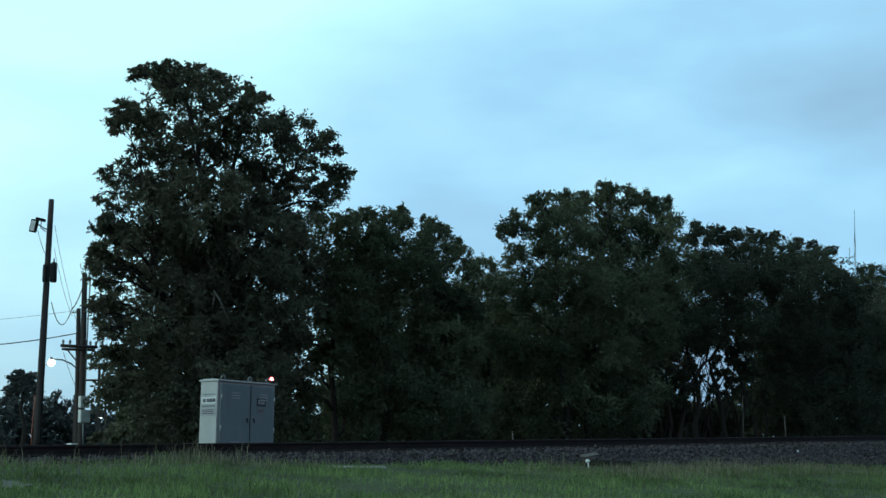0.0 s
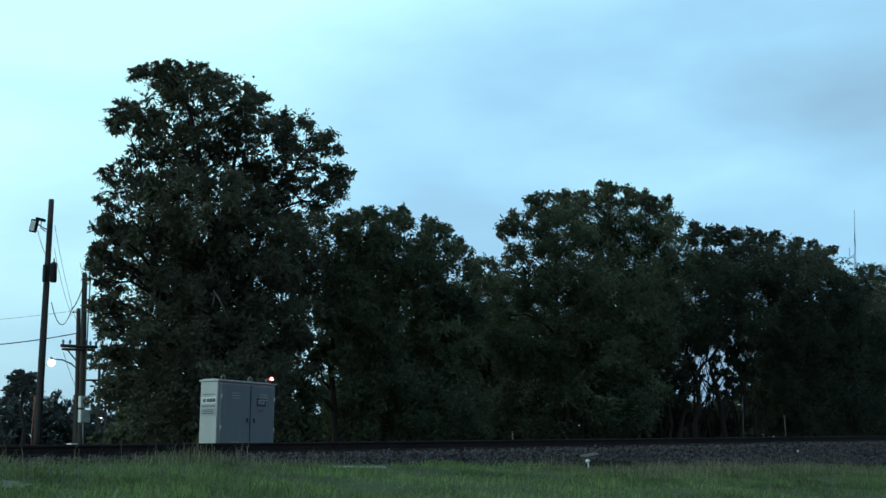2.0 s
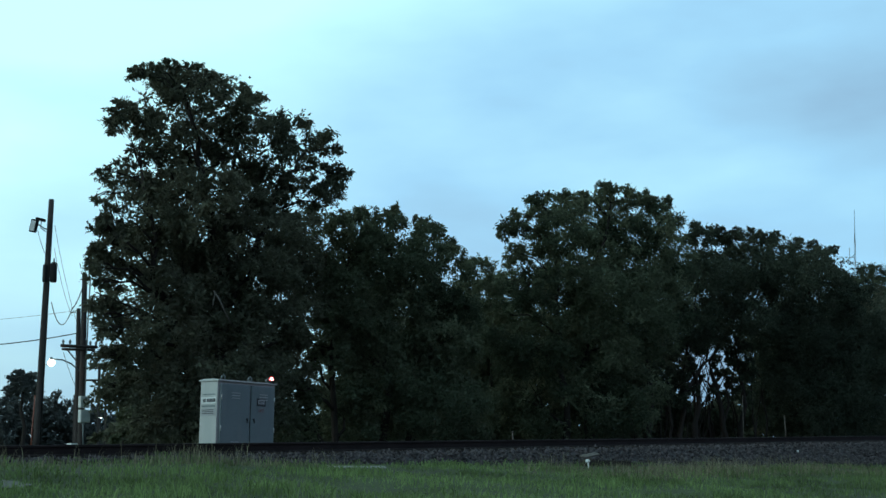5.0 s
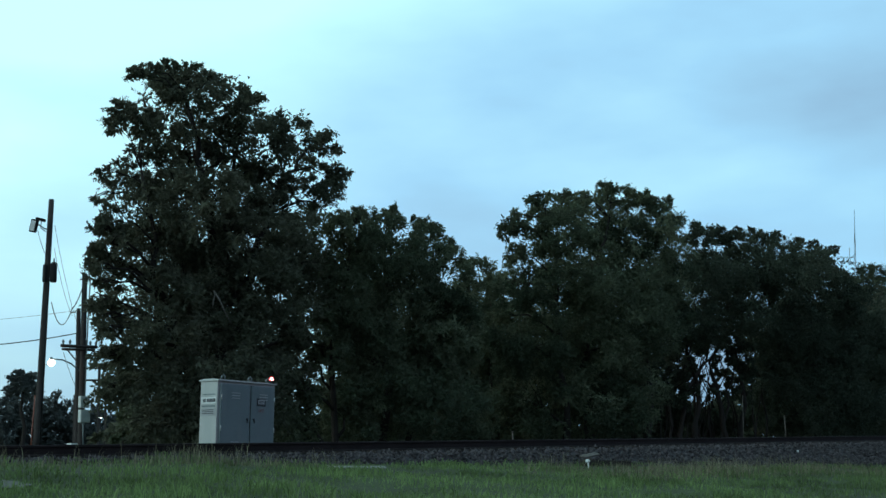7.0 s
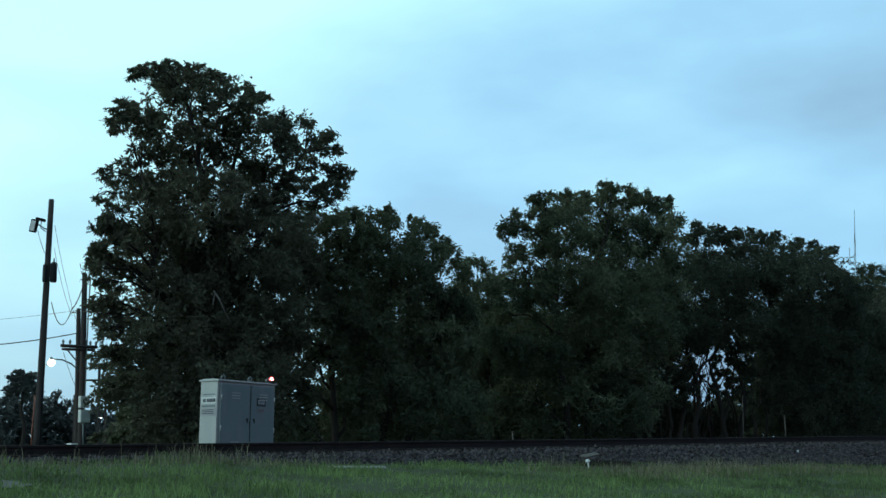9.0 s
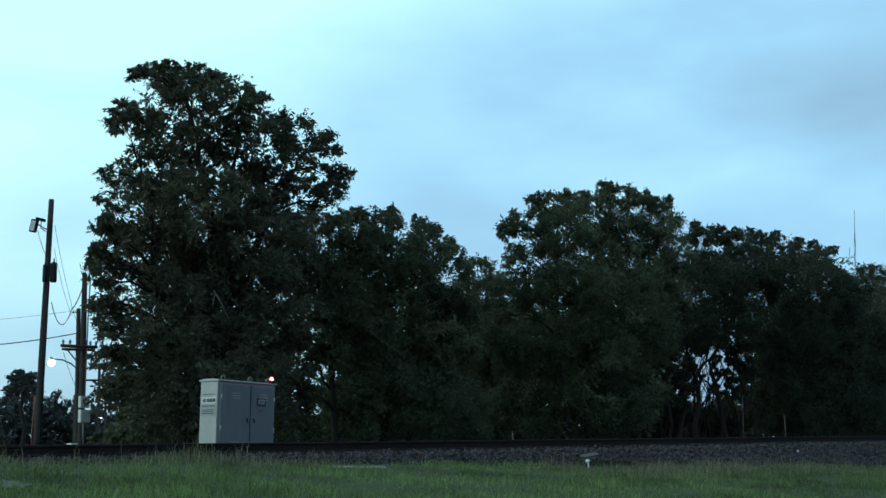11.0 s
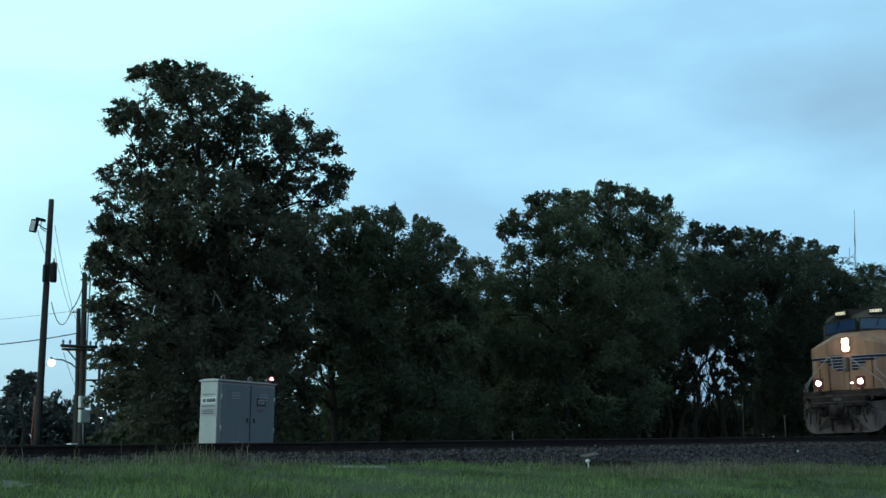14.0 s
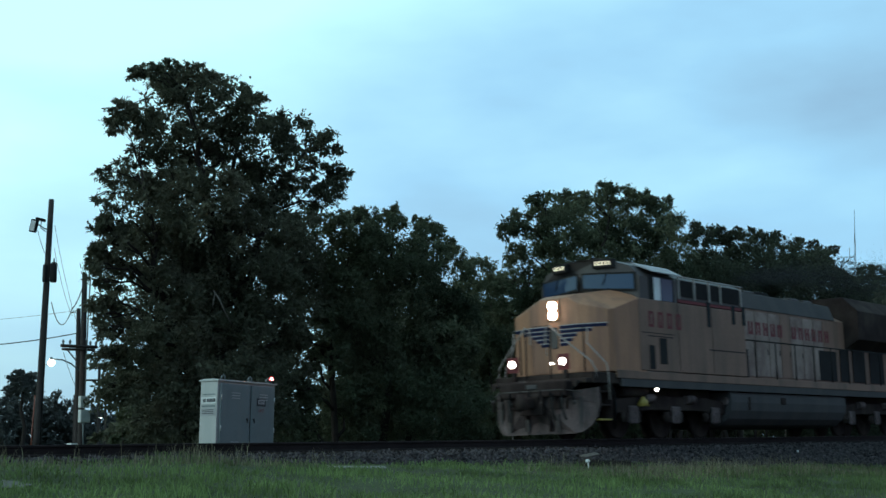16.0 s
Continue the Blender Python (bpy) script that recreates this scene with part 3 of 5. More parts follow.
LOCUST_EDGE = [(32.9, 32.0, 8.1, 0.28, 0.22), (34.2, 32.4, 8.4, 0.29, 0.23), (34.9, 31.6, 8.5, 0.27, 0.21), (37.7, 32.7, 8.6, 0.28, 0.23), (37.7, 31.8, 8.3, 0.26, 0.21), (38.9, 32.0, 7.7, 0.26, 0.21), (40.1, 32.4, 7.2, 0.22, 0.18), (32.2, 31.6, 7.0, 0.39, 0.31), (35.1, 32.7, 7.7, 0.46, 0.37)]
WILLOW_EDGE = [(40.6, 31.0, 8.3, 0.20, 0.16), (41.9, 31.4, 8.8, 0.27, 0.22), (42.5, 30.6, 10.0, 0.30, 0.24), (46.2, 31.7, 10.8, 0.34, 0.27), (48.1, 30.8, 11.3, 0.38, 0.30), (51.5, 31.0, 11.4, 0.37, 0.29), (54.4, 31.4, 11.7, 0.33, 0.26), (41.1, 30.6, 9.1, 0.27, 0.21), (47.5, 31.7, 10.9, 0.35, 0.28), (49.8, 30.8, 11.3, 0.36, 0.29)]
ROW_EDGE = [(58.3, 32.0, 11.0, 0.35, 0.28), (61.1, 32.4, 11.3, 0.36, 0.29), (63.5, 31.6, 11.4, 0.37, 0.30), (68.5, 32.7, 11.9, 0.43, 0.34), (69.3, 31.8, 11.6, 0.40, 0.32), (72.0, 32.0, 11.7, 0.38, 0.30), (75.8, 32.4, 12.0, 0.32, 0.26), (61.6, 31.6, 11.1, 0.36, 0.29), (58.7, 32.7, 10.4, 0.41, 0.33)]
ROW_SCREEN = [(56.9, 33.0, 5.4, 0.74, 0.59), (60.2, 33.4, 5.9, 0.77, 0.62), (61.7, 32.6, 5.8, 0.78, 0.63), (67.1, 33.7, 6.0, 0.84, 0.67), (66.9, 32.8, 4.5, 0.70, 0.56), (66.8, 33.0, 3.0, 0.77, 0.61), (57.0, 33.4, 4.2, 0.63, 0.50), (55.3, 32.6, 2.6, 0.66, 0.53), (59.1, 33.7, 6.8, 0.76, 0.61), (60.4, 32.8, 6.8, 0.77, 0.62), (63.8, 33.0, 7.0, 0.81, 0.64), (71.4, 33.4, 5.1, 0.95, 0.76), (73.4, 32.6, 4.9, 1.04, 0.83)]
LOCUST_SCREEN = [(34.8, 33.0, 6.9, 0.54, 0.43), (34.1, 33.4, 6.5, 0.58, 0.46), (34.8, 32.6, 3.6, 0.45, 0.36), (35.8, 33.7, 5.2, 0.55, 0.44), (32.5, 32.8, 3.3, 0.26, 0.21), (33.3, 33.0, 4.6, 0.53, 0.42), (37.1, 33.4, 6.9, 0.56, 0.45), (38.2, 32.6, 6.3, 0.57, 0.45)]
ELM_CORE = [(25.8, 32.0, 8.9, 0.43, 0.35), (24.5, 32.4, 7.6, 0.60, 0.48), (24.9, 31.6, 6.6, 0.67, 0.53), (30.1, 32.7, 7.3, 0.66, 0.53), (27.5, 31.8, 7.3, 0.62, 0.50), (26.3, 32.0, 6.1, 0.65, 0.52), (24.0, 32.4, 6.2, 0.39, 0.31), (30.1, 31.6, 6.0, 0.57, 0.45)]
WILLOW_SCREEN = [(46.2, 33.0, 7.6, 0.59, 0.47), (49.0, 33.4, 8.1, 0.67, 0.53), (50.2, 32.6, 8.0, 0.67, 0.54), (44.9, 33.7, 7.0, 0.49, 0.39), (43.0, 32.8, 5.4, 0.47, 0.37), (53.1, 33.0, 7.8, 0.70, 0.56)]
SHRUB_SCREEN = [(31.6, 33.0, 5.3, 0.47, 0.38), (32.7, 33.4, 2.0, 0.30, 0.24), (31.4, 32.6, 3.7, 0.39, 0.31), (31.6, 33.7, 5.7, 0.48, 0.38), (32.8, 32.8, 1.5, 0.28, 0.22)]

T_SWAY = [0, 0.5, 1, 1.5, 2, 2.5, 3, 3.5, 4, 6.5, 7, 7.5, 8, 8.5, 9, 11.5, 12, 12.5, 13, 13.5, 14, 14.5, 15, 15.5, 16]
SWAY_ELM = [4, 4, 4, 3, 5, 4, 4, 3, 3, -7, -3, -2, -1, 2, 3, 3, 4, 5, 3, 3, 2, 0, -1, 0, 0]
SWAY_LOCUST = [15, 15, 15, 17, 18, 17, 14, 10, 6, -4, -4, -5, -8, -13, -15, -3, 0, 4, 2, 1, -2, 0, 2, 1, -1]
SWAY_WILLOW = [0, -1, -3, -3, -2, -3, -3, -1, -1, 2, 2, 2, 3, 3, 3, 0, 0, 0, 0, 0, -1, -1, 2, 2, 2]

tree("tree", "tall spreading elm with dense dark green crown behind the track", (26.79, 31.00, -0.55),
     [(0.24, [(26.79, 31.00, -0.55), (26.54, 31.00, 2.58), (26.19, 31.00, 5.33), (25.66, 31.00, 8.07), (24.92, 31.00, 10.42)]),
      (0.18, [(27.02, 31.00, -0.55), (27.25, 31.00, 4.02), (28.01, 31.00, 6.61), (28.71, 31.00, 8.37), (29.96, 31.00, 9.72)]),
      (0.14, [(26.46, 31.00, -0.55), (25.17, 31.00, 2.84), (23.85, 31.00, 4.75), (23.91, 31.00, 6.10), (23.32, 31.00, 8.04)]),
      (0.12, [(26.52, 31.00, 3.27), (26.61, 31.00, 6.44), (26.83, 31.00, 8.62), (27.21, 31.00, 10.34)])],
     ELM_UPPER + ELM_MIDDLE + ELM_LOWER + ELM_SPRAYS + ELM_EDGE + ELM_EDGE_LOW + ELM_SIDE + ELM_CORE, LEAF, 11, fill=[(25.5, 31.3, 10.1, 1.58, 1.15), (28.1, 31.3, 9.3, 1.65, 0.97), (24.8, 30.7, 6.8, 2.15, 1.52), (27.6, 31.1, 6.4, 2.08, 1.74), (25.3, 32.0, 4.3, 2.01, 1.73), (27.4, 31.0, 3.5, 2.33, 2.05), (25.4, 30.5, 1.5, 2.65, 1.41), (31.2, 32.2, 5.0, 1.12, 1.94), (26.0, 32.4, 5.2, 1.3, 1.6), (27.4, 32.4, 4.6, 2.0, 2.0)], thick=0.45, sway=SWAY_ELM, density=2700, group="tree row behind the track")
tree("tree", "medium dark green locust tree beside the tall elm", (35.29, 32.00, -0.55),
     [(0.17, [(34.99, 32.00, -0.55), (35.13, 32.00, 3.48), (35.28, 32.00, 5.96), (35.27, 32.00, 8.05)]),
      (0.13, [(32.43, 32.00, -0.55), (32.25, 32.00, 2.92), (32.65, 32.00, 4.91), (33.48, 32.00, 7.61)]),
      (0.12, [(36.21, 32.00, -0.55), (36.84, 32.00, 4.00), (37.50, 32.00, 6.18), (37.84, 32.00, 8.06)])],
     LOCUST_A + LOCUST_B + LOCUST_EDGE + LOCUST_SCREEN + SHRUB_SCREEN, LEAF_B, 12, fill=[(34.8, 31.6, 6.7, 2.27, 1.51), (35.9, 32.6, 4.2, 2.98, 2.43), (35.2, 31.6, 1.4, 3.21, 1.60), (33.3, 32.3, 4.6, 1.06, 1.69), (38.5, 31.7, 4.1, 1.59, 2.50), (32.1, 32.8, 7.1, 0.89, 1.31), (39.9, 31.5, 6.4, 0.93, 0.93)], sway=SWAY_LOCUST, group="tree row behind the track")
tree("tree", "low grey-green elm filling the gap between two larger trees", (47.66, 37.00, -0.55),
     [(0.13, [(47.66, 37.00, -0.55), (47.64, 37.00, 3.97), (48.00, 37.00, 7.39)])], BACK_ELM, LEAF_B, 13, sway=SWAY_WILLOW, group="tree row behind the track")
tree("tree", "broad rounded dark green tree with feathery top", (46.88, 31.00, -0.55),
     [(0.2, [(46.88, 31.00, -0.55), (46.85, 31.00, 4.59), (47.63, 31.00, 7.58), (48.67, 31.00, 10.72)]),
      (0.15, [(44.80, 31.00, -0.55), (44.55, 31.00, 4.44), (44.44, 31.00, 7.48), (43.71, 31.00, 9.76)]),
      (0.15, [(51.41, 31.00, -0.55), (51.39, 31.00, 3.87), (51.81, 31.00, 6.98), (52.00, 31.00, 10.41)])],
     WILLOW_A + WILLOW_B + WILLOW_EDGE + WILLOW_SCREEN, LEAF_B, 14, fill=[(49.4, 32.1, 9.2, 3.51, 1.89), (47.0, 31.2, 5.8, 3.85, 2.57), (46.8, 31.7, 2.7, 3.57, 2.42), (51.9, 31.0, 7.0, 1.92, 2.74)], sway=SWAY_WILLOW, group="tree row behind the track")
gap_rng = random.Random(8)
GAP_STEMS = []
for k in range(20):
    gx, gy = 56.6 + 0.52 * k + gap_rng.uniform(-0.3, 0.3), gap_rng.uniform(32.2, 35.0)
    tilt = gap_rng.choice((-1, 1)) * gap_rng.uniform(0.25, 1.3)
    GAP_STEMS.append((gap_rng.uniform(0.035, 0.065), [(gx, gy, -0.55), (gx + tilt * 0.5, gy, 2.1 + gap_rng.uniform(-0.5, 0.5)), (gx + tilt * 1.5 + gap_rng.uniform(-0.5, 0.5), gy, 3.6 + gap_rng.uniform(-0.4, 0.4)), (gx + tilt * 2.6, gy, 5.4)]))
for k in range(26):
    gx, gy, gz = gap_rng.uniform(57.6, 63.4), gap_rng.uniform(32.2, 34.6), gap_rng.uniform(1.6, 3.2)
    tilt = gap_rng.choice((-1, 1)) * gap_rng.uniform(0.6, 1.6)
    GAP_STEMS.append((gap_rng.uniform(0.025, 0.045), [(gx, gy, gz), (gx + tilt * 0.5, gy, gz + 0.7), (gx + tilt + gap_rng.uniform(-0.3, 0.3), gy, gz + 1.2), (gx + tilt * 1.7, gy, gz + 2.3)]))
GAP_SPRAYS = [(57.0 + 0.27 * k + gap_rng.uniform(-0.4, 0.4), gap_rng.uniform(32.0, 34.6), gap_rng.uniform(2.3, 4.9), gap_rng.uniform(0.18, 0.36), gap_rng.uniform(0.14, 0.32)) for k in range(28)]

tree("tree", "row tree with several dark bare lower trunks", (60.69, 32.00, -0.55),
     [(0.16, [(57.36, 32.00, -0.55), (57.80, 32.00, 2.87), (56.76, 32.00, 4.75), (58.12, 32.00, 8.21)]),
      (0.15, [(60.69, 32.00, -0.55), (59.73, 32.00, 2.65), (58.98, 32.00, 4.31), (61.87, 32.00, 6.81), (62.80, 32.00, 10.48)]),
      (0.14, [(62.39, 32.00, -0.55), (62.32, 32.00, 3.32), (61.72, 32.00, 5.04), (64.60, 32.00, 8.85)]),
      (0.13, [(55.63, 32.00, -0.55), (56.45, 32.00, 2.55), (58.69, 32.00, 4.30), (60.04, 32.00, 6.66)]),
      (0.18, [(70.66, 32.00, -0.55), (71.31, 32.00, 5.60), (70.38, 32.00, 10.72)]),
      (0.09, [(54.59, 32.00, -0.55), (55.29, 32.00, 2.78), (57.36, 32.00, 5.34)]),
      (0.08, [(59.81, 32.00, -0.55), (60.64, 32.00, 2.97), (62.34, 32.00, 5.07)]),
      (0.07, [(59.90, 33.00, -0.55), (59.14, 33.00, 2.95), (59.94, 33.00, 4.41), (61.34, 33.00, 5.66)]),
      (0.07, [(63.21, 33.00, -0.55), (61.14, 33.00, 3.02), (58.90, 33.00, 4.36), (58.01, 33.00, 5.44)]),
      (0.06, [(60.54, 34.00, -0.55), (62.89, 34.00, 3.42), (65.55, 34.00, 5.06)]),
      (0.06, [(65.77, 34.00, -0.55), (65.10, 34.00, 3.51), (63.92, 34.00, 4.67), (63.70, 34.00, 5.87)])] + GAP_STEMS,
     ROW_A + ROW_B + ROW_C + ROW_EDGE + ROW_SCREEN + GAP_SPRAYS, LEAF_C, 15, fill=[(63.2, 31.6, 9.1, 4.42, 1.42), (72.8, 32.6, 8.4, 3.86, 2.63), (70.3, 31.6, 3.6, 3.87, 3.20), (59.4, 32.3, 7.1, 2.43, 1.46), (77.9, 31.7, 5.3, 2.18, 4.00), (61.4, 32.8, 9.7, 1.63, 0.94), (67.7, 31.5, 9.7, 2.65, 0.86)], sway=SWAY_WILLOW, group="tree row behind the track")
tree("tree", "more distant leafy tree at the end of the row", (99.98, 40.00, -0.55),
     [(0.15, [(99.98, 40.00, -0.55), (100.78, 40.00, 7.77), (101.39, 40.00, 13.63)])], FAR_ELM, LEAF_B, 16, group="tree row behind the track")


def woods(name, label, clumps, material, seed, size, density):
    v, f = leaf_cloud(np.random.default_rng(seed), clumps, size, density, inner=0.5, cap=0.72)
    tagged(mesh_from(name, v, f, material), label, "trees", kind="stuff")


woods("undergrowth", "dense dark undergrowth behind the tree row", [(32.7, 40.6, 2.3, 2.78, 2.55), (35.7, 39.7, 2.8, 2.28, 2.88), (44.8, 41.0, 3.8, 2.54, 3.58), (49.6, 40.9, 3.7, 3.79, 3.50), (54.8, 39.2, 4.2, 3.97, 3.66), (61.5, 39.1, 4.5, 2.95, 3.61), (84.7, 39.7, 5.6, 3.70, 4.52), (96.9, 39.5, 6.7, 4.98, 5.44)], LEAF, 21, 0.30, 260)
woods("undergrowth", "low dark brush below the bare trunks", [(64.6, 38.5, 1.5, 2.01, 1.54), (67.5, 37.7, 1.2, 2.06, 1.51), (74.7, 39.0, 1.3, 2.23, 1.63), (78.4, 38.9, 2.0, 1.92, 1.92), (64.3, 37.3, 2.4, 0.99, 0.86), (68.8, 37.1, 1.9, 1.38, 0.90), (37.3, 37.7, 1.1, 1.19, 1.43), (34.6, 37.5, 0.6, 1.37, 1.14), (40.5, 38.3, 0.5, 1.75, 1.25), (43.4, 37.0, 0.5, 1.80, 1.28), (49.6, 38.1, 0.5, 1.97, 1.41), (53.4, 36.9, 0.6, 2.04, 1.46), (59.7, 37.7, 0.6, 1.89, 1.58), (81.4, 37.6, 1.0, 2.34, 1.95), (91.6, 38.0, 1.1, 2.56, 2.13), (33.2, 38.4, 0.4, 1.80, 1.13), (30.9, 38.9, 0.3, 1.53, 0.88), (27.5, 37.0, 0.2, 1.21, 0.61), (38.3, 39.0, 0.2, 1.22, 0.59), (42.9, 38.5, 0.1, 1.55, 0.52), (47.0, 38.1, 0.1, 1.63, 0.54), (52.6, 38.4, 0.2, 1.75, 0.58)], LEAF, 22, 0.24, 420)
# Thicket shares the row's leaf colour with the shade painted in.
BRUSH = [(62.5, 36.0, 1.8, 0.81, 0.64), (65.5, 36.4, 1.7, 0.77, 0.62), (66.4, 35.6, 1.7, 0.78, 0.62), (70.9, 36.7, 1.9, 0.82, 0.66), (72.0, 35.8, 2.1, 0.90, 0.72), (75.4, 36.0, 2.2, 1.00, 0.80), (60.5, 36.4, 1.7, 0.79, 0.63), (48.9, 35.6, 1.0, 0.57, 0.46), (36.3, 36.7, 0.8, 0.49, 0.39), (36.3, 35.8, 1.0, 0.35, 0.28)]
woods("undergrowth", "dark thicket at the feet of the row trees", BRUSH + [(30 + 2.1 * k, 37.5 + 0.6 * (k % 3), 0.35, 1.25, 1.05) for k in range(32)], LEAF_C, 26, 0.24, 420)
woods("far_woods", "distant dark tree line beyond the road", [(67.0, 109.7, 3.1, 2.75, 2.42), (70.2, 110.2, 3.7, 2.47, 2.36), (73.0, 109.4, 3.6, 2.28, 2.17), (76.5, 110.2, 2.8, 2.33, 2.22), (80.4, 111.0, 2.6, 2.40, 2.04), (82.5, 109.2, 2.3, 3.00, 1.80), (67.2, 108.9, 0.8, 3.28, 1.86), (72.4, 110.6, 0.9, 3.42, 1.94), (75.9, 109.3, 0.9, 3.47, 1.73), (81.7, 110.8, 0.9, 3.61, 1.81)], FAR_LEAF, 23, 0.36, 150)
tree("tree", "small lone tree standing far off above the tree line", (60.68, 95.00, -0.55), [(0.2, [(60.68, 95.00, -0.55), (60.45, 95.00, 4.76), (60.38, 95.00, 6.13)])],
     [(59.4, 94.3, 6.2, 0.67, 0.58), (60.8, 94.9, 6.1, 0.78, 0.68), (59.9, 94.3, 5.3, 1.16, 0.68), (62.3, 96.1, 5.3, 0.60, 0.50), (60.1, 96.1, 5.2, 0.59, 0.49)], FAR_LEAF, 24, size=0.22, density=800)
tree("tree", "low leafy bush at the foot of the elm", (24.43, 33.00, -0.55), [(0.05, [(24.43, 33.00, -0.55), (24.41, 33.00, 0.53)])],
     [(24.9, 33.6, 0.4, 0.37, 0.37), (25.0, 32.9, 0.3, 0.54, 0.40), (24.4, 32.6, 0.8, 0.36, 0.39)], LEAF_B, 25, category="bush")

# ---- things by the track ----
# ---- relay cabinet ----
def slot_bars(parent, x0, x1, y, z0, z1, n, material):
    for i in range(n):
        z = z0 + (z1 - z0) * (i + 0.5) / n
        part("vent_slot", box(x0, x1, y - 0.008, y + 0.004, z - 0.008, z + 0.008, 0.003), material, parent)


def relay_cabinet():
    W, D, H = 1.77, 0.58, 2.06
    corner = Vector((19.72, 23.20, 1.40))
    root = thing("relay_cabinet", "grey aluminium two-door railway signal relay cabinet with red lamp", "cabinet", pose(corner.x, corner.y, corner.z - H, 0, 1.2, 0.5))
    part("body", box(0.0, W, 0.0, D, 0.0, H, 0.012), ALU, root)
    part("footing", box(-0.05, W + 0.05, -0.05, D + 0.05, -0.25, -0.002, 0.02), CONCRETE, root, "concrete footing")
    part("lid", loft([[(-0.025, -0.06, H + 0.002), (W + 0.02, -0.06, H + 0.002), (W + 0.02, D + 0.03, H + 0.002), (-0.025, D + 0.03, H + 0.002)],
                      [(-0.025, -0.06, H + 0.035), (W + 0.02, -0.06, H + 0.035), (W + 0.02, D + 0.03, H + 0.035), (-0.025, D + 0.03, H + 0.035)],
                      [(0.0, 0.15, H + 0.06), (W, 0.15, H + 0.06), (W, D - 0.1, H + 0.06), (0.0, D - 0.1, H + 0.06)]]), ALU, root, "overhanging sheet-metal lid")
    for x0, x1, hx, hinge in ((0.07, 0.96, 0.87, 0.085), (1.0, W - 0.03, 1.08, W - 0.05)):
        # Door metal darker than the body: shade of the front put in colour.
        door = part("door", box(x0, x1, -0.045, -0.002, 0.06, H - 0.05, 0.012), GALV, root, "flat sheet-metal door, darkened for the shaded front")
        part("rim", box(x0 + 0.03, x1 - 0.03, -0.052, -0.0455, 0.09, H - 0.08, 0.003), GALV, door)
        handle = part("handle", tube([(hx, -0.055, 1.20), (hx, -0.08, 1.20), (hx, -0.08, 1.14)], 0.011, 8), DARKMETAL, door, "dark drop handle")
        part("lock", disc((hx, -0.062, 1.23), (0, 1, 0), 0.022, 0.02, 12), DARKMETAL, handle)
        mid = (x0 + x1) / 2
        slot_bars(door, mid - 0.13, mid + 0.13, -0.056, H - 0.40, H - 0.22, 3, ALU)
        slot_bars(door, mid - 0.12, mid + 0.12, -0.056, 0.62, 0.72, 2, ALU)
        for z in (0.3, 1.0, 1.7):
            part("hinge", tube([(hinge, -0.058, z - 0.06), (hinge, -0.058, z + 0.06)], 0.014, 8), ALU, door)
    sign = part("sign", box(1.16, 1.44, -0.060, -0.053, 1.54, 1.72, 0.004), PRINT, root, "small dark blue notice plate")
    part("sign_panel", box(1.20, 1.40, -0.064, -0.0605, 1.59, 1.68, 0.002), SILVER, sign)
    for i in range(2):
        part("sign_bar", box(1.23, 1.37, -0.067, -0.0645, 1.65 - 0.035 * i, 1.665 - 0.035 * i, 0), PRINT, sign)
    note = part("notice", box(1.18, 1.42, -0.060, -0.053, 1.38, 1.50, 0.003), GALV, root, "faded paper notice")
    for i in range(3):
        part("notice_bar", box(1.21, 1.39, -0.063, -0.0605, 1.47 - 0.03 * i, 1.48 - 0.03 * i, 0), RED, note)
    plate = part("name_plate", box(-0.008, -0.002, 0.04, 0.54, 1.55, 1.70, 0.002), WHITE, root, "white name plate with a black bar of writing")
    for i in range(8):
        y0 = 0.47 - 0.05 * i - (0.03 if i > 1 else 0)
        part("plate_bar", box(-0.012, -0.0085, y0 - 0.038, y0, 1.585, 1.665, 0), PRINT, plate)
    lower = part("data_plate", box(-0.008, -0.002, 0.04, 0.54, 1.28, 1.44, 0.002), SILVER, root, "dull data plate")
    for i in range(3):
        part("plate_bar", box(-0.012, -0.0085, 0.10, 0.48, 1.40 - 0.04 * i, 1.415 - 0.04 * i, 0), PRINT, lower)
    part("plate_strip", box(-0.008, -0.002, 0.06, 0.52, 1.475, 1.515, 0.002), GALV, root)
    part("plate_strip", box(-0.008, -0.002, 0.08, 0.50, 1.75, 1.775, 0.002), GALV, root)
    for x in (0.2, 1.02, 1.58):
        part("lifting_eye", tube([(x - 0.05, 0.05, H + 0.035), (x - 0.045, 0.05, H + 0.13), (x, 0.05, H + 0.155), (x + 0.045, 0.05, H + 0.13), (x + 0.05, 0.05, H + 0.035)], 0.018, 8), GALV, root)
    lamp = part("lamp", tube([(1.66, 0.0, H + 0.035), (1.66, 0.0, H + 0.10), (1.66, 0.0, H + 0.11)], [0.06, 0.06, 0.045], 14), DARKMETAL, root, "small lamp housing")
    bm = bmesh.new()
    bmesh.ops.create_uvsphere(bm, u_segments=16, v_segments=10, radius=0.058)
    bmesh.ops.translate(bm, vec=(1.66, 0.0, H + 0.14), verts=bm.verts)
    lens = part("lens", bm, REDGLOW, lamp, "glowing red lens")
    # Pale glowing disc on the lens paints the lamp's white-hot centre.
    lens_core = disc((1.624, -0.040, H + 0.138), (0.68, 0.73, 0), 0.029, 0.04, 14)
    part("bright_centre", lens_core, REDCORE, lamp)


relay_cabinet()


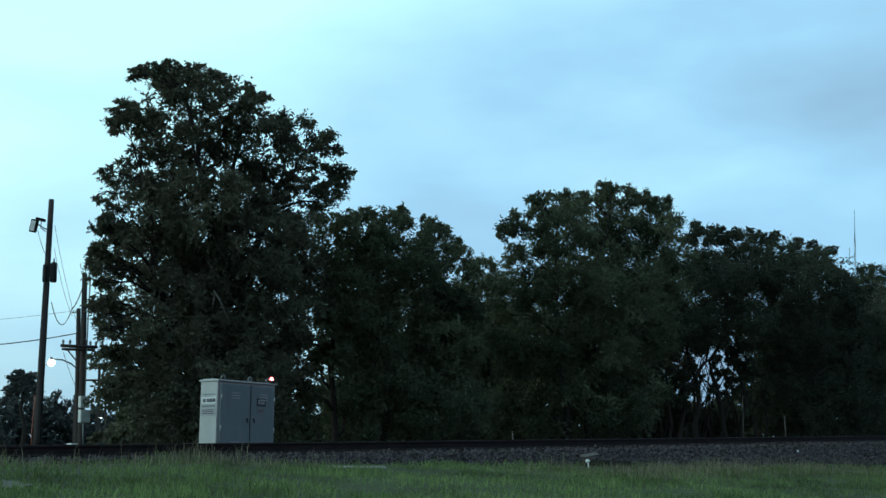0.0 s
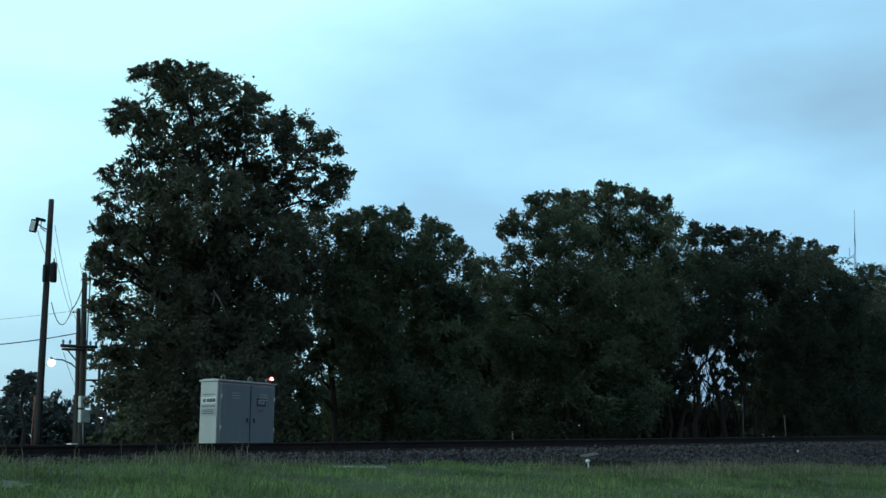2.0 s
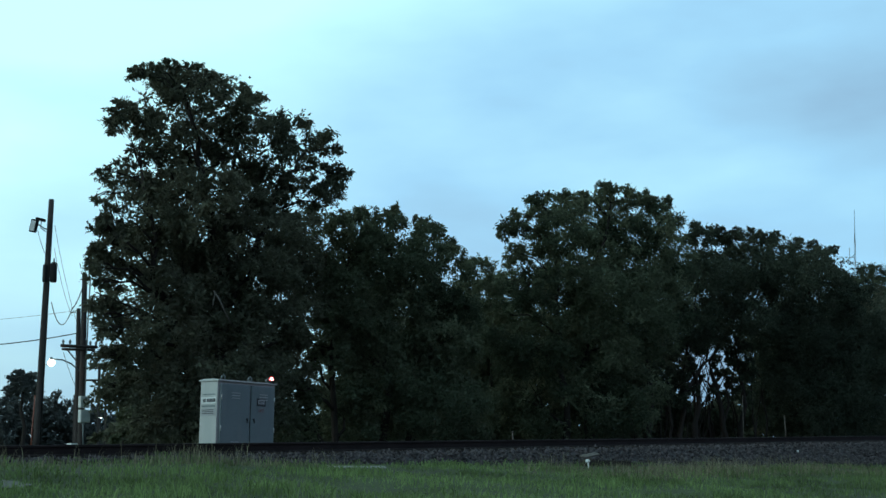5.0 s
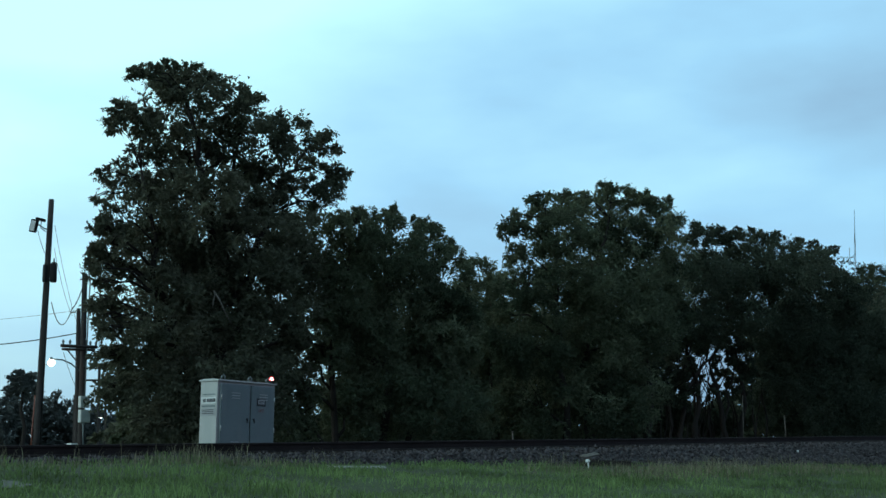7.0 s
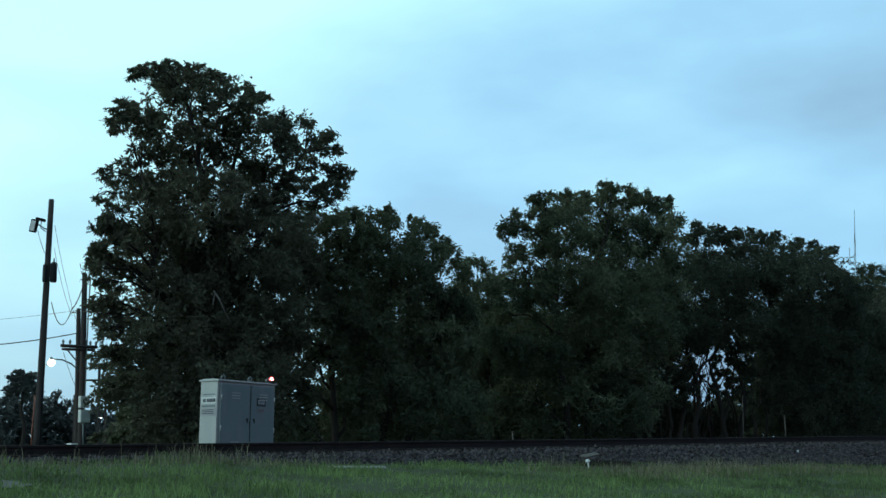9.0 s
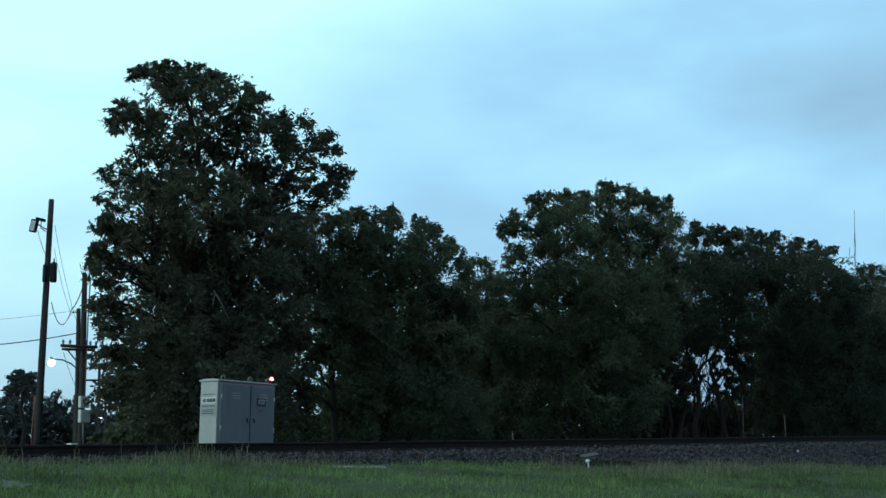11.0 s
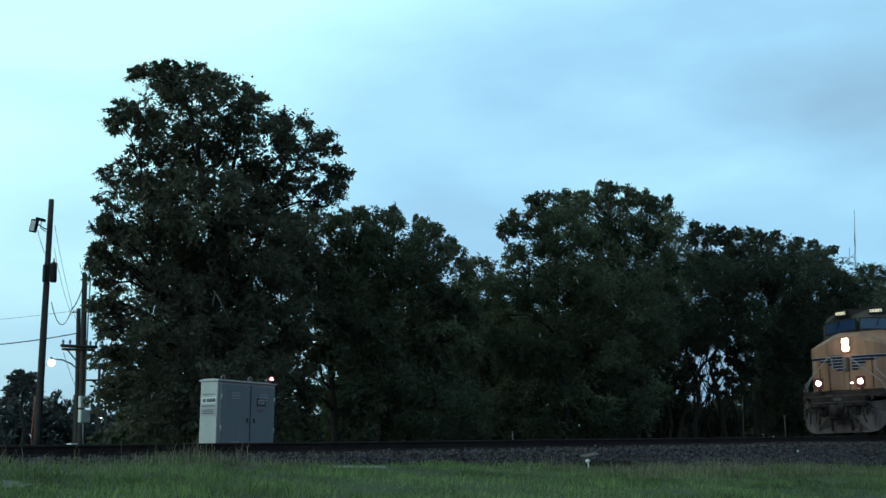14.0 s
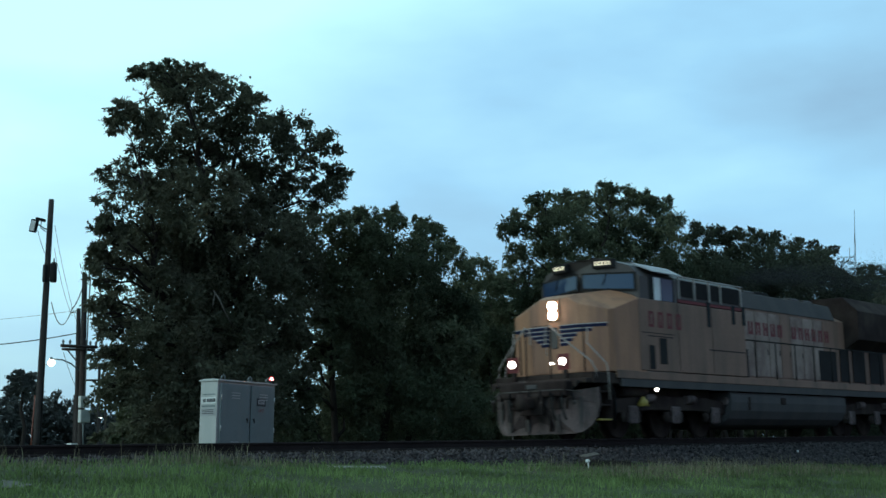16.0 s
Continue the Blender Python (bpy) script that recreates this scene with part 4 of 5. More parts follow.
# ---- poles and wires ----
def pole(name, label, foot, top, r):
    f, t = Vector(foot), Vector(top)
    root = thing(name, label, "utility pole", pose(*foot), "utility poles")
    n = 8
    pts = [(t - f) * (i / n) for i in range(n + 1)]
    part("shaft", tube(pts, [r * (1 - 0.32 * i / n) for i in range(n + 1)], 14), POLEWOOD, root)
    part("pole_cap", disc(pts[-1] + Vector((0, 0, 0.02)), (0, 0, 1), r * 0.66, 0.05, 14), GALV, root)
    return root, (lambda p: Vector(p) - f)


pole_a, in_a = pole("utility_pole", "leaning brown wooden utility pole with a floodlight and box", (27.38, 42.00, -0.55), (27.57, 42.00, 9.16), 0.145)
c = in_a((27.45, 41.80, 6.48))
can = part("transformer", tube([c + Vector((0.13, -0.12, -0.42)), c + Vector((0.13, -0.12, -0.38)), c + Vector((0.13, -0.12, 0.26)), c + Vector((0.13, -0.12, 0.32))], [0.10, 0.12, 0.12, 0.08], 14), DARKMETAL, pole_a, "dark cylindrical transformer can")
part("bushing", tube([c + Vector((0.13, -0.12, 0.31)), c + Vector((0.13, -0.12, 0.48))], [0.04, 0.02], 8), GALV, can)
part("side_box", box(c.x - 0.20, c.x - 0.08, c.y - 0.06, c.y + 0.10, c.z - 0.42, c.z + 0.22, 0.02), DARKMETAL, pole_a)
a, b = in_a((27.55, 42.00, 8.03)), in_a((27.07, 42.00, 8.18))
part("arm", tube([a, a.lerp(b, 0.5) + Vector((0, 0, -0.03)), b], 0.025, 8), GALV, pole_a, "thin lamp arm")
part("arm_brace", tube([in_a((27.46, 42.00, 7.93)), in_a((27.17, 42.00, 8.06)), in_a((27.18, 42.00, 8.36))], 0.018, 6), GALV, pole_a)
c = in_a((26.88, 42.00, 8.11))
flood = part("floodlight", box(-0.13, 0.13, -0.08, 0.08, -0.24, 0.24, 0.03), DARKMETAL, pole_a, "rectangular floodlight head", at=pose(c.x, c.y, c.z, 5, 14, -62))
part("glass", box(-0.09, 0.09, -0.092, -0.081, -0.19, 0.19, 0.004), WHITE, flood)
c = in_a((27.15, 42.00, 8.38))
part("second_head", box(-0.18, 0.18, -0.08, 0.08, -0.05, 0.05, 0.03), DARKMETAL, pole_a, "flat lamp head", at=pose(c.x, c.y, c.z, 0, 14, -40))
for dz in (1.0, 2.4, 3.6):
    part("step_bolt", tube([(0.0, 0.0, dz), (0.28, -0.18, dz)], 0.012, 6), GALV, pole_a)
part("conduit", tube([in_a((27.39, 41.80, 0.01)), in_a((27.39, 41.80, 3.16)), in_a((27.44, 41.80, 6.06))], 0.03, 8), DARKMETAL, pole_a)

pole_b, in_b = pole("utility_pole", "brown wooden pole with crossarm, meter box and yard lamp", (30.67, 44.00, -0.55), (30.54, 44.00, 6.87), 0.145)
pole_c, in_c = pole("utility_pole", "shorter wooden pole standing beside a taller one", (30.90, 44.60, -0.55), (30.73, 44.60, 5.54), 0.12)
beam = part("crossarm", tube([in_b((29.38, 43.70, 3.96)), in_b((31.03, 43.70, 4.00))], 0.065, 4), POLEWOOD, pole_b, "wooden crossarm")
part("crossarm", tube([in_b((29.57, 43.90, 3.85)), in_b((31.07, 43.90, 3.90))], 0.05, 4), POLEWOOD, pole_b)
for q in (in_b((29.47, 43.70, 4.10)), in_b((29.78, 43.70, 4.12)), in_b((30.71, 43.70, 4.13)), in_b((30.97, 43.70, 4.13))):
    part("insulator", tube([q - Vector((0, 0, 0.08)), q, q + Vector((0, 0, 0.05)), q + Vector((0, 0, 0.1))], [0.03, 0.05, 0.05, 0.02], 8), GALV, beam)
part("brace", tube([in_b((29.64, 43.70, 3.85)), in_b((30.12, 43.70, 3.39))], 0.025, 6), POLEWOOD, pole_b)
part("brace", tube([in_b((30.88, 43.70, 3.88)), in_b((30.48, 43.70, 3.41))], 0.025, 6), POLEWOOD, pole_b)
arm = part("lamp_arm", tube([in_b((30.24, 43.70, 3.05)), in_b((29.87, 43.70, 3.29)), in_b((29.46, 43.70, 3.42)), in_b((29.10, 43.70, 3.43))], 0.028, 8), GALV, pole_b, "curved lamp arm")
c = in_b((28.98, 43.70, 3.38))
hood = part("lamp_hood", tube([c + Vector((0, 0, 0.12)), c + Vector((0, 0, 0.06)), c + Vector((0, 0, 0.0)), c + Vector((0, 0, -0.02))], [0.04, 0.06, 0.08, 0.08], 16), GALV, pole_b)
bm = bmesh.new()
bmesh.ops.create_uvsphere(bm, u_segments=18, v_segments=12, radius=0.135)
bmesh.ops.translate(bm, vec=c + Vector((0, 0, -0.10)), verts=bm.verts)
part("globe", bm, STREETGLOW, hood, "glowing warm white globe")
c = in_b((30.38, 43.60, 1.83))
meter = part("meter_box", box(c.x - 0.22, c.x + 0.2, c.y - 0.2, c.y - 0.02, c.z - 0.22, c.z + 0.22, 0.02), WHITE, pole_b, "pale meter box with round glass")
part("meter", disc((c.x, c.y - 0.23, c.z + 0.02), (0, 1, 0), 0.12, 0.06, 18), DARKMETAL, meter)
part("meter_glass", disc((c.x, c.y - 0.27, c.z + 0.02), (0, 1, 0), 0.085, 0.03, 18), WHITE, meter)
c = in_b((30.40, 43.60, 1.29))
panel = part("switch_box", box(c.x - 0.22, c.x + 0.22, c.y - 0.2, c.y - 0.02, c.z - 0.25, c.z + 0.24, 0.02), WHITE, pole_b, "grey switch box")
part("switch_door", box(c.x - 0.18, c.x + 0.18, c.y - 0.215, c.y - 0.202, c.z - 0.21, c.z + 0.20, 0.004), WHITE, panel)
part("conduit", tube([in_b((30.61, 43.80, 2.10)), in_b((30.63, 43.80, 5.20)), in_b((30.67, 43.80, 6.66))], 0.028, 8), GALV, pole_b, "pale conduit")
part("conduit", tube([in_b((30.63, 43.80, -0.07)), in_b((30.58, 43.80, 1.05))], 0.03, 8), GALV, pole_b)

pole_d, in_d = pole("utility_pole", "distant wooden pole with a single crossarm", (65.81, 92.00, -0.55), (65.62, 92.00, 7.26), 0.16)
part("crossarm", tube([in_d((64.13, 92.00, 6.03)), in_d((67.02, 92.00, 6.10))], 0.08, 4), POLEWOOD, pole_d)
part("upper_crossarm", tube([in_d((64.85, 92.00, 7.03)), in_d((66.41, 92.00, 7.06))], 0.06, 4), POLEWOOD, pole_d)
pole_e, in_e = pole("utility_pole", "thin distant pole at the wood's edge", (72.26, 100.00, -0.55), (72.09, 100.00, 5.81), 0.13)
pole_f, in_f = pole("utility_pole", "thin distant pole at the wood's edge", (68.99, 100.00, -0.55), (68.83, 100.00, 5.20), 0.15)


def wire(name, label, a, b, sag, r=0.012):
    a, b = Vector(a), Vector(b)
    pts = [a.lerp(b, i / 16) - Vector((0, 0, sag * 4 * (i / 16) * (1 - i / 16))) for i in range(17)]
    tagged(part(name, tube(pts, r, 6), CABLE), label, "cable")


wire("cable", "black overhead service cable running to the short pole", (24.28, 44.00, 3.57), (30.58, 44.40, 4.57), 0.12, 0.022)
wire("cable", "thin overhead wire far above the road", (33.03, 60.00, 6.22), (30.68, 44.50, 5.50), 0.1, 0.008)
wire("cable", "looping service cable between two poles", (27.75, 42.00, 5.37), (30.02, 44.00, 5.50), 0.75, 0.018)
wire("cable", "drooping service cable between two poles", (29.98, 44.00, 5.43), (30.55, 44.00, 6.65), 0.2, 0.02)
wire("cable", "thin slack wire descending from the leaning pole", (27.76, 42.00, 8.23), (30.29, 44.00, 4.86), 0.25, 0.008)
wire("cable", "thin slack wire descending from the leaning pole", (27.78, 42.00, 7.38), (30.04, 44.00, 5.17), 0.25, 0.008)
wire("cable", "thin wire hanging from the floodlight arm", (27.05, 42.00, 7.96), (27.50, 42.00, 7.01), 0.12, 0.01)
wire("cable", "thin guy wire from the lamp pole", (29.70, 44.00, 3.74), (30.40, 44.00, 2.32), 0.1, 0.009)
wire("cable", "thin guy wire beside the leaning pole", (27.39, 42.00, 5.86), (27.37, 42.00, 1.03), 0.0, 0.008)

marker = thing("guy_marker", "faded orange plastic guy wire marker by the pole", "marker", pose(*(26.50, 41.00, -0.55)))
part("sleeve", tube([(0, 0, 0.0), Vector((26.53, 41.00, 0.69)) - Vector((26.50, 41.00, -0.55)), Vector((26.59, 41.00, 1.88)) - Vector((26.50, 41.00, -0.55))], 0.028, 8), ORANGE, marker)
pad = thing("equipment_pad", "small white concrete equipment box beside the poles", "box", pose(*(29.59, 43.00, -0.55)))
q = Vector((29.58, 43.00, 0.22)) - Vector((29.59, 43.00, -0.55))
part("base", box(-0.13, 0.13, -0.12, 0.12, 0.0, q.z - 0.1, 0.02), CONCRETE, pad)
part("lid", box(-0.16, 0.16, -0.15, 0.15, q.z - 0.098, q.z + 0.02, 0.02), WHITE, pad)

far_lamp = thing("street_lamp", "tiny far greenish-white street lamp", "street lamp", pose(*(63.06, 88.00, -0.55)))
q = Vector((62.95, 88.00, 2.75)) - Vector((63.06, 88.00, -0.55))
part("post", tube([(0, 0, 0), (0, 0, q.z)], 0.06, 8), DARKMETAL, far_lamp)
bm = bmesh.new()
bmesh.ops.create_uvsphere(bm, u_segments=12, v_segments=8, radius=0.06)
bmesh.ops.translate(bm, vec=(0, 0, q.z + 0.1), verts=bm.verts)
part("globe", bm, FARGLOW, far_lamp)

mast = thing("radio_mast", "slender grey lattice radio mast far beyond the trees", "mast", pose(*(360.38, 150.00, -0.55)))
top = Vector((366.85, 150.00, 70.29)) - Vector((360.38, 150.00, -0.55))
for k in range(3):
    o = Vector((math.cos(k * 2.094), math.sin(k * 2.094), 0)) * 0.32
    part("leg", tube([o, top * 0.8 + o * 0.8, top * 0.9 + o * 0.3], 0.055, 5), GALV, mast)
part("aerial", tube([top * 0.86, top], [0.12, 0.06], 6), GALV, mast)
for i in range(24):
    z0, z1 = i / 24 * 0.88, (i + 1) / 24 * 0.88
    k = i % 3
    a = Vector((math.cos(k * 2.094), math.sin(k * 2.094), 0)) * 0.3
    b = Vector((math.cos((k + 1) * 2.094), math.sin((k + 1) * 2.094), 0)) * 0.3
    part("brace", tube([top * z0 + a, top * z1 + b], 0.05, 4), GALV, mast)
part("side_aerial", tube([top * 0.80 + Vector((-0.3, 0.2, 0)), top * 0.80 + Vector((-1.6, 1.0, 0)), top * 0.84 + Vector((-1.6, 1.0, 0))], 0.08, 5), GALV, mast)


# ---- small things by the track ----
def stake(name, label, foot, top, r, material, knob=0.0):
    f = Vector(foot)
    t = Vector(top) - f
    root = thing(name, label, "stake", pose(*foot))
    part("rod", tube([(0, 0, -0.05), t * 0.5 + Vector((0.01, 0, 0)), t], [r, r, r * 0.8], 8), material, root)
    if knob:
        bm = bmesh.new()
        bmesh.ops.create_uvsphere(bm, u_segments=12, v_segments=8, radius=knob)
        bmesh.ops.scale(bm, vec=(1.0, 1.0, 0.75), verts=bm.verts)
        bmesh.ops.translate(bm, vec=t, verts=bm.verts)
        part("cap", bm, material, root)


stake("marker_stake", "short white stake with a round cap in the grass", (22.80, 15.20, -0.60), (22.77, 15.20, -0.43), 0.018, WHITE, 0.05)
stake("survey_stake", "thin pale wooden stake leaning beyond the track", (48.34, 23.00, 0.02), (48.27, 23.00, 1.22), 0.022, DEADWOOD)
stake("survey_stake", "slim tall pale post in front of the trees", (50.61, 26.00, 0.05), (50.70, 26.00, 2.16), 0.016, DEADWOOD)
stake("marker_stake", "tiny white capped stake on the far shoulder", (29.94, 22.50, -0.04), (29.95, 22.50, 0.35), 0.02, DEADWOOD, 0.03)
stake("marker_stake", "small white cap on the ballast shoulder", (35.20, 16.40, -0.29), (35.17, 16.40, -0.22), 0.02, WHITE, 0.035)

old_tie = thing("discarded_tie", "dark rotten railway tie lying at the ballast toe", "railway tie", pose(*(24.06, 15.60, -0.51), 0, 0.5, -6))
part("timber", box(-0.75, 0.75, -0.11, 0.11, -0.10, 0.09, 0.02), TIE, old_tie)
part("end_plate", box(-0.72, -0.66, -0.115, 0.115, -0.06, 0.095, 0.01), DARKMETAL, old_tie)
plank = thing("broken_board", "pale weathered board lying aslant on the ballast", "board", pose(*(24.06, 16.00, -0.31), 20, -6, 4))
part("board", box(-0.32, 0.32, -0.07, 0.07, -0.015, 0.015, 0.006), DEADWOOD, plank)
slab = thing("concrete_slab", "pale edge of a concrete slab sunk in the grass", "slab", pose(*(15.90, 15.30, -0.46), 0, 0.6, 0))
part("slab", box(-0.60, 0.60, -0.3, 0.3, -0.14, -0.012, 0.05), CONCRETE, slab)
branch = thing("dead_branch", "bleached dead branch hanging in the elm", "branch", pose(*(24.89, 29.30, 3.96)))
o = Vector((24.89, 29.30, 3.96))
bm = tube([Vector((24.98, 29.60, 4.49)) - o, Vector((24.94, 29.30, 4.21)) - o, Vector((25.08, 29.20, 3.85)) - o, Vector((25.48, 29.30, 3.46)) - o], [0.03, 0.024, 0.016, 0.008], 6)
tube([Vector((24.94, 29.50, 4.39)) - o, Vector((24.78, 29.40, 3.96)) - o], [0.02, 0.008], 6, bm)
part("wood", bm, DEADWOOD, branch)


# ---- locomotive: local x runs back from the nose, -y is the side seen ----
LOCO = thing("locomotive", "yellow and grey six-axle diesel freight locomotive with lit headlights", "locomotive", TRACK @ pose(161.7, CENTRE, 0))


def ring(x, w, zb, zs, zt, wt):
    """A cross-section at x: half width, bottom, shoulder, top, half width of the top."""
    return [(x, -w, zb), (x, -w, zs), (x, -wt, zt), (x, wt, zt), (x, w, zs), (x, w, zb)]


def locomotive():
    P = LOCO
    part("underframe", box(-0.55, 20.4, -1.45, 1.45, 1.30, 1.56, 0.02), UNDER, P, "grimy dark steel underframe")
    for y in (-1.50, 1.50):
        part("side_sill", box(0.42, 20.2, min(y, y * 0.967), max(y, y * 0.967), 1.44, 1.64, 0.01), YELLOW_SIDE, P, "dirt-streaked yellow side sill in a shaded tone")
        part("lower_sill", box(0.60, 20.2, min(y * 0.99, y * 0.957), max(y * 0.99, y * 0.957), 1.24, 1.438, 0.01), TANKGREY, P, "dark grey lower sill")
    nose = part("nose", loft([ring(0.0, 0.70, 1.60, 3.28, 3.46, 0.42), ring(0.26, 1.40, 1.60, 3.10, 3.55, 0.48), ring(0.42, 1.47, 1.60, 3.12, 3.58, 0.52), ring(1.40, 1.50, 1.60, 3.42, 3.72, 0.8), ring(1.80, 1.505, 1.60, 3.45, 3.76, 1.0)], 0.02), YELLOW, P, "blunt yellow nose with chamfered shoulders")
    door = part("nose_door", box(-0.0035, 0.02, 0.16, 0.66, 1.66, 2.80, 0), YELLOW, nose, "narrow yellow nose door", at=pose(0, 0, 0))
    for y0, y1, z0, z1 in ((0.145, 0.16, 1.66, 2.80), (0.66, 0.675, 1.66, 2.80), (0.16, 0.66, 2.80, 2.815)):
        part("door_gap", box(-0.003, 0.01, y0, y1, z0, z1, 0), DARKMETAL, nose, "dark gap round the nose door")
    part("handle", tube([(-0.05, 0.22, 2.05), (-0.07, 0.22, 2.15), (-0.05, 0.22, 2.25)], 0.012, 6), RAILING, door)
    chamfer = math.hypot(0.70, 0.26)
    for sg in (-1, 1):
        turn = Matrix.Translation((-0.002, sg * 0.70, 0)) @ Matrix.Rotation(-sg * math.atan2(0.26, 0.70), 4, "Z")
        for i, end in enumerate((1.38, 1.02, 0.66, 0.54, 0.40)):
            z = 2.735 - 0.105 * i
            for name, mt, z0, z1, more in (("emblem_bar", BLUE, z - 0.044, z + 0.03, 0.0), ("emblem_edge", SILVER, z + 0.031, z + 0.052, 0.03)):
                a, b = sorted((sg * 0.17, sg * min(0.70, end + more)))
                part(name, box(-0.016, -0.004, a, b, z0, z1, 0.002), mt, nose)
                if end > 0.70:
                    a, b = sorted((0.0, sg * (end + more - 0.70) * chamfer / 0.70))
                    part(name, box(-0.014, -0.002, a, b, z0, z1, 0.002), mt, nose, at=turn)
    part("emblem_shield", box(-0.018, -0.003, -0.10, 0.10, 2.22, 2.74, 0.02), GREY, nose, "pale emblem shield")
    lamp = part("headlight", box(-0.05, 0.02, -0.17, 0.17, 2.90, 3.42, 0.03), YELLOW, nose, "headlight housing")
    for z in (3.04, 3.27):
        part("headlight_lens", disc((-0.06, 0, z), (1, 0, 0), 0.115, 0.05, 24), HEADLAMP, lamp, "lit headlight lens")
    # front platform, plow, coupler
    part("front_platform", box(-0.78, 0.45, -1.40, 1.40, 1.30, 1.42, 0.03), UNDER, P, "dark front platform")
    # Glowing disc added for a glint of reflected light; no lamp here.
    part("glint_disc", disc((-0.80, -0.45, 1.80), (1, 0, 0), 0.03, 0.03, 14), DITCHLAMP, P, "small glowing disc for a reflected glint")
    # Beam extended downward as a shadow plate that darkens the plow's upper part.
    part("anticlimber", box(-1.04, -0.72, -0.98, 0.98, 1.0, 1.38, 0.05), UNDER, P, "dark pilot beam, lowered as a shadow band over the plow")
    part("coupler_plate", box(-1.08, -1.035, -0.16, 0.14, 1.20, 1.31, 0.02), TANKGREY, P, "scuffed grey plate over the coupler")
    def blade(x):
        """Outline of the plow: level top, upright cheeks and round lower corners, swept back towards the sides."""
        right = [(0.55, 1.12), (1.0, 1.14), (1.50, 1.20), (1.52, 0.80), (1.47, 0.52), (1.37, 0.32), (1.22, 0.19), (1.02, 0.13), (0.5, 0.13)]
        outline = [(0.0, 1.12)] + right + [(0.0, 0.13)] + [(-y, z) for y, z in reversed(right)]
        return [(x + 0.34 * abs(y) ** 1.3 - 0.14 * max(0.0, (0.75 - z)) , y, z) for y, z in outline]
    part("plow", loft([blade(-1.02), blade(-0.96)]), PLOWGREY, P, "worn steel snow plow with dirty streaks")
    for y0, y1, z0, z1 in ((-0.70, -0.40, 0.72, 1.02), (0.44, 0.74, 0.72, 1.02), (-0.32, 0.32, 0.58, 1.08)):
        back = 0.34 * abs((y0 + y1) / 2) ** 1.3
        part("plow_opening", box(-1.08 + back, -0.97 + back, y0, y1, z0, z1, 0.03), UNDER, P, "dark opening in the plow")
    for y, z0, z1 in ((-1.12, 0.2, 1.0), (-0.62, 0.16, 0.6), (0.15, 0.16, 0.5), (0.85, 0.2, 0.9), (1.25, 0.4, 1.05)):
        back = 0.34 * abs(y) ** 1.3
        part("grime_streak", box(-1.085 + back, -1.0 + back, y - 0.045, y + 0.03, z0, z1, 0.03), GRIME, P, "dark grease streak on the plow")
    coupler = part("coupler", box(-1.55, -0.9, -0.11, 0.11, 0.74, 1.0, 0.04), UNDER, P, "rusty knuckle coupler")
    part("knuckle", tube([(-1.55, -0.08, 0.70), (-1.6, -0.08, 0.87), (-1.55, -0.08, 1.04)], [0.12, 0.13, 0.12], 10), UNDER, coupler)
    for y in (-0.62, 0.62, -0.9):
        part("air_hose", tube([(-1.0, y, 1.12), (-1.12, y, 0.95), (-1.1, y * 1.05, 0.6), (-1.05, y * 1.1, 0.45)], 0.03, 8), DARKMETAL, P, "hanging rubber air hose")
    part("uncoupling_lever", tube([(-0.80, -1.30, 1.08), (-1.03, -0.9, 1.16), (-1.03, 0.9, 1.16), (-0.80, 1.30, 1.08)], 0.018, 6), GRIME, P, "bent grimy uncoupling lever")
    for y in (-0.75, 0.75):
        d = part("ditch_light", tube([(-0.62, y, 1.84), (-0.72, y, 1.84), (-0.78, y, 1.84)], [0.09, 0.12, 0.12], 18), UNDER, P, "ditch light on a bracket")
        part("lens", disc((-0.79, y, 1.84), (1, 0, 0), 0.088, 0.03, 20), DITCHLAMP, d, "lit ditch light lens")
        part("bracket", box(-0.74, -0.62, y - 0.04, y + 0.04, 1.44, 1.74, 0.01), UNDER, d)
        part("reflector", box(-0.745, -0.735, y - 0.17, y + 0.17, 1.64, 2.02, 0.004), RED, d, "red square plate behind the lamp")
    for y, z in ((-1.1, 1.0), (-0.25, 1.08), (0.3, 1.05), (1.05, 1.0)):
        part("glad_hand", tube([(-1.0, y, z), (-1.1, y + 0.05, z - 0.08), (-1.08, y + 0.07, z - 0.3)], [0.04, 0.045, 0.03], 8), UNDER, P)
    for i in range(9):
        y = -1.2 + 0.3 * i
        back = 0.06 * abs(y)
        hose = part("jumper_hose", tube([(-0.86 + back, y, 1.34), (-1.02 + back, y + 0.03, 1.26), (-1.10 + back, y + 0.05, 1.08), (-1.07 + back, y + 0.02, 0.88 + 0.05 * (i % 3))], 0.024, 6), DARKMETAL, P, "black jumper hose")
        part("coupling", tube([(-1.07 + back, y + 0.02, 0.90 + 0.05 * (i % 3)), (-1.06 + back, y + 0.02, 0.80 + 0.05 * (i % 3))], 0.035, 8), GRIME, hose)
        part("bracket", box(-0.98, -0.93, y - 0.05, y + 0.05, 1.22, 1.37, 0.01), (UNDER, GRIME, RED)[i % 3 if 1 < i < 7 else 0], P)
    part("cable_socket", box(-1.02, -0.92, 0.2, 0.42, 1.22, 1.42, 0.02), PLOWGREY, P, "grey jumper cable socket")
    for y in (-0.95, -0.35, 0.35, 0.95):
        part("plow_rib", box(-0.93 + 0.28 * abs(y), -0.80 + 0.28 * abs(y), y - 0.03, y + 0.03, 0.20, 1.10, 0.01), UNDER, P)
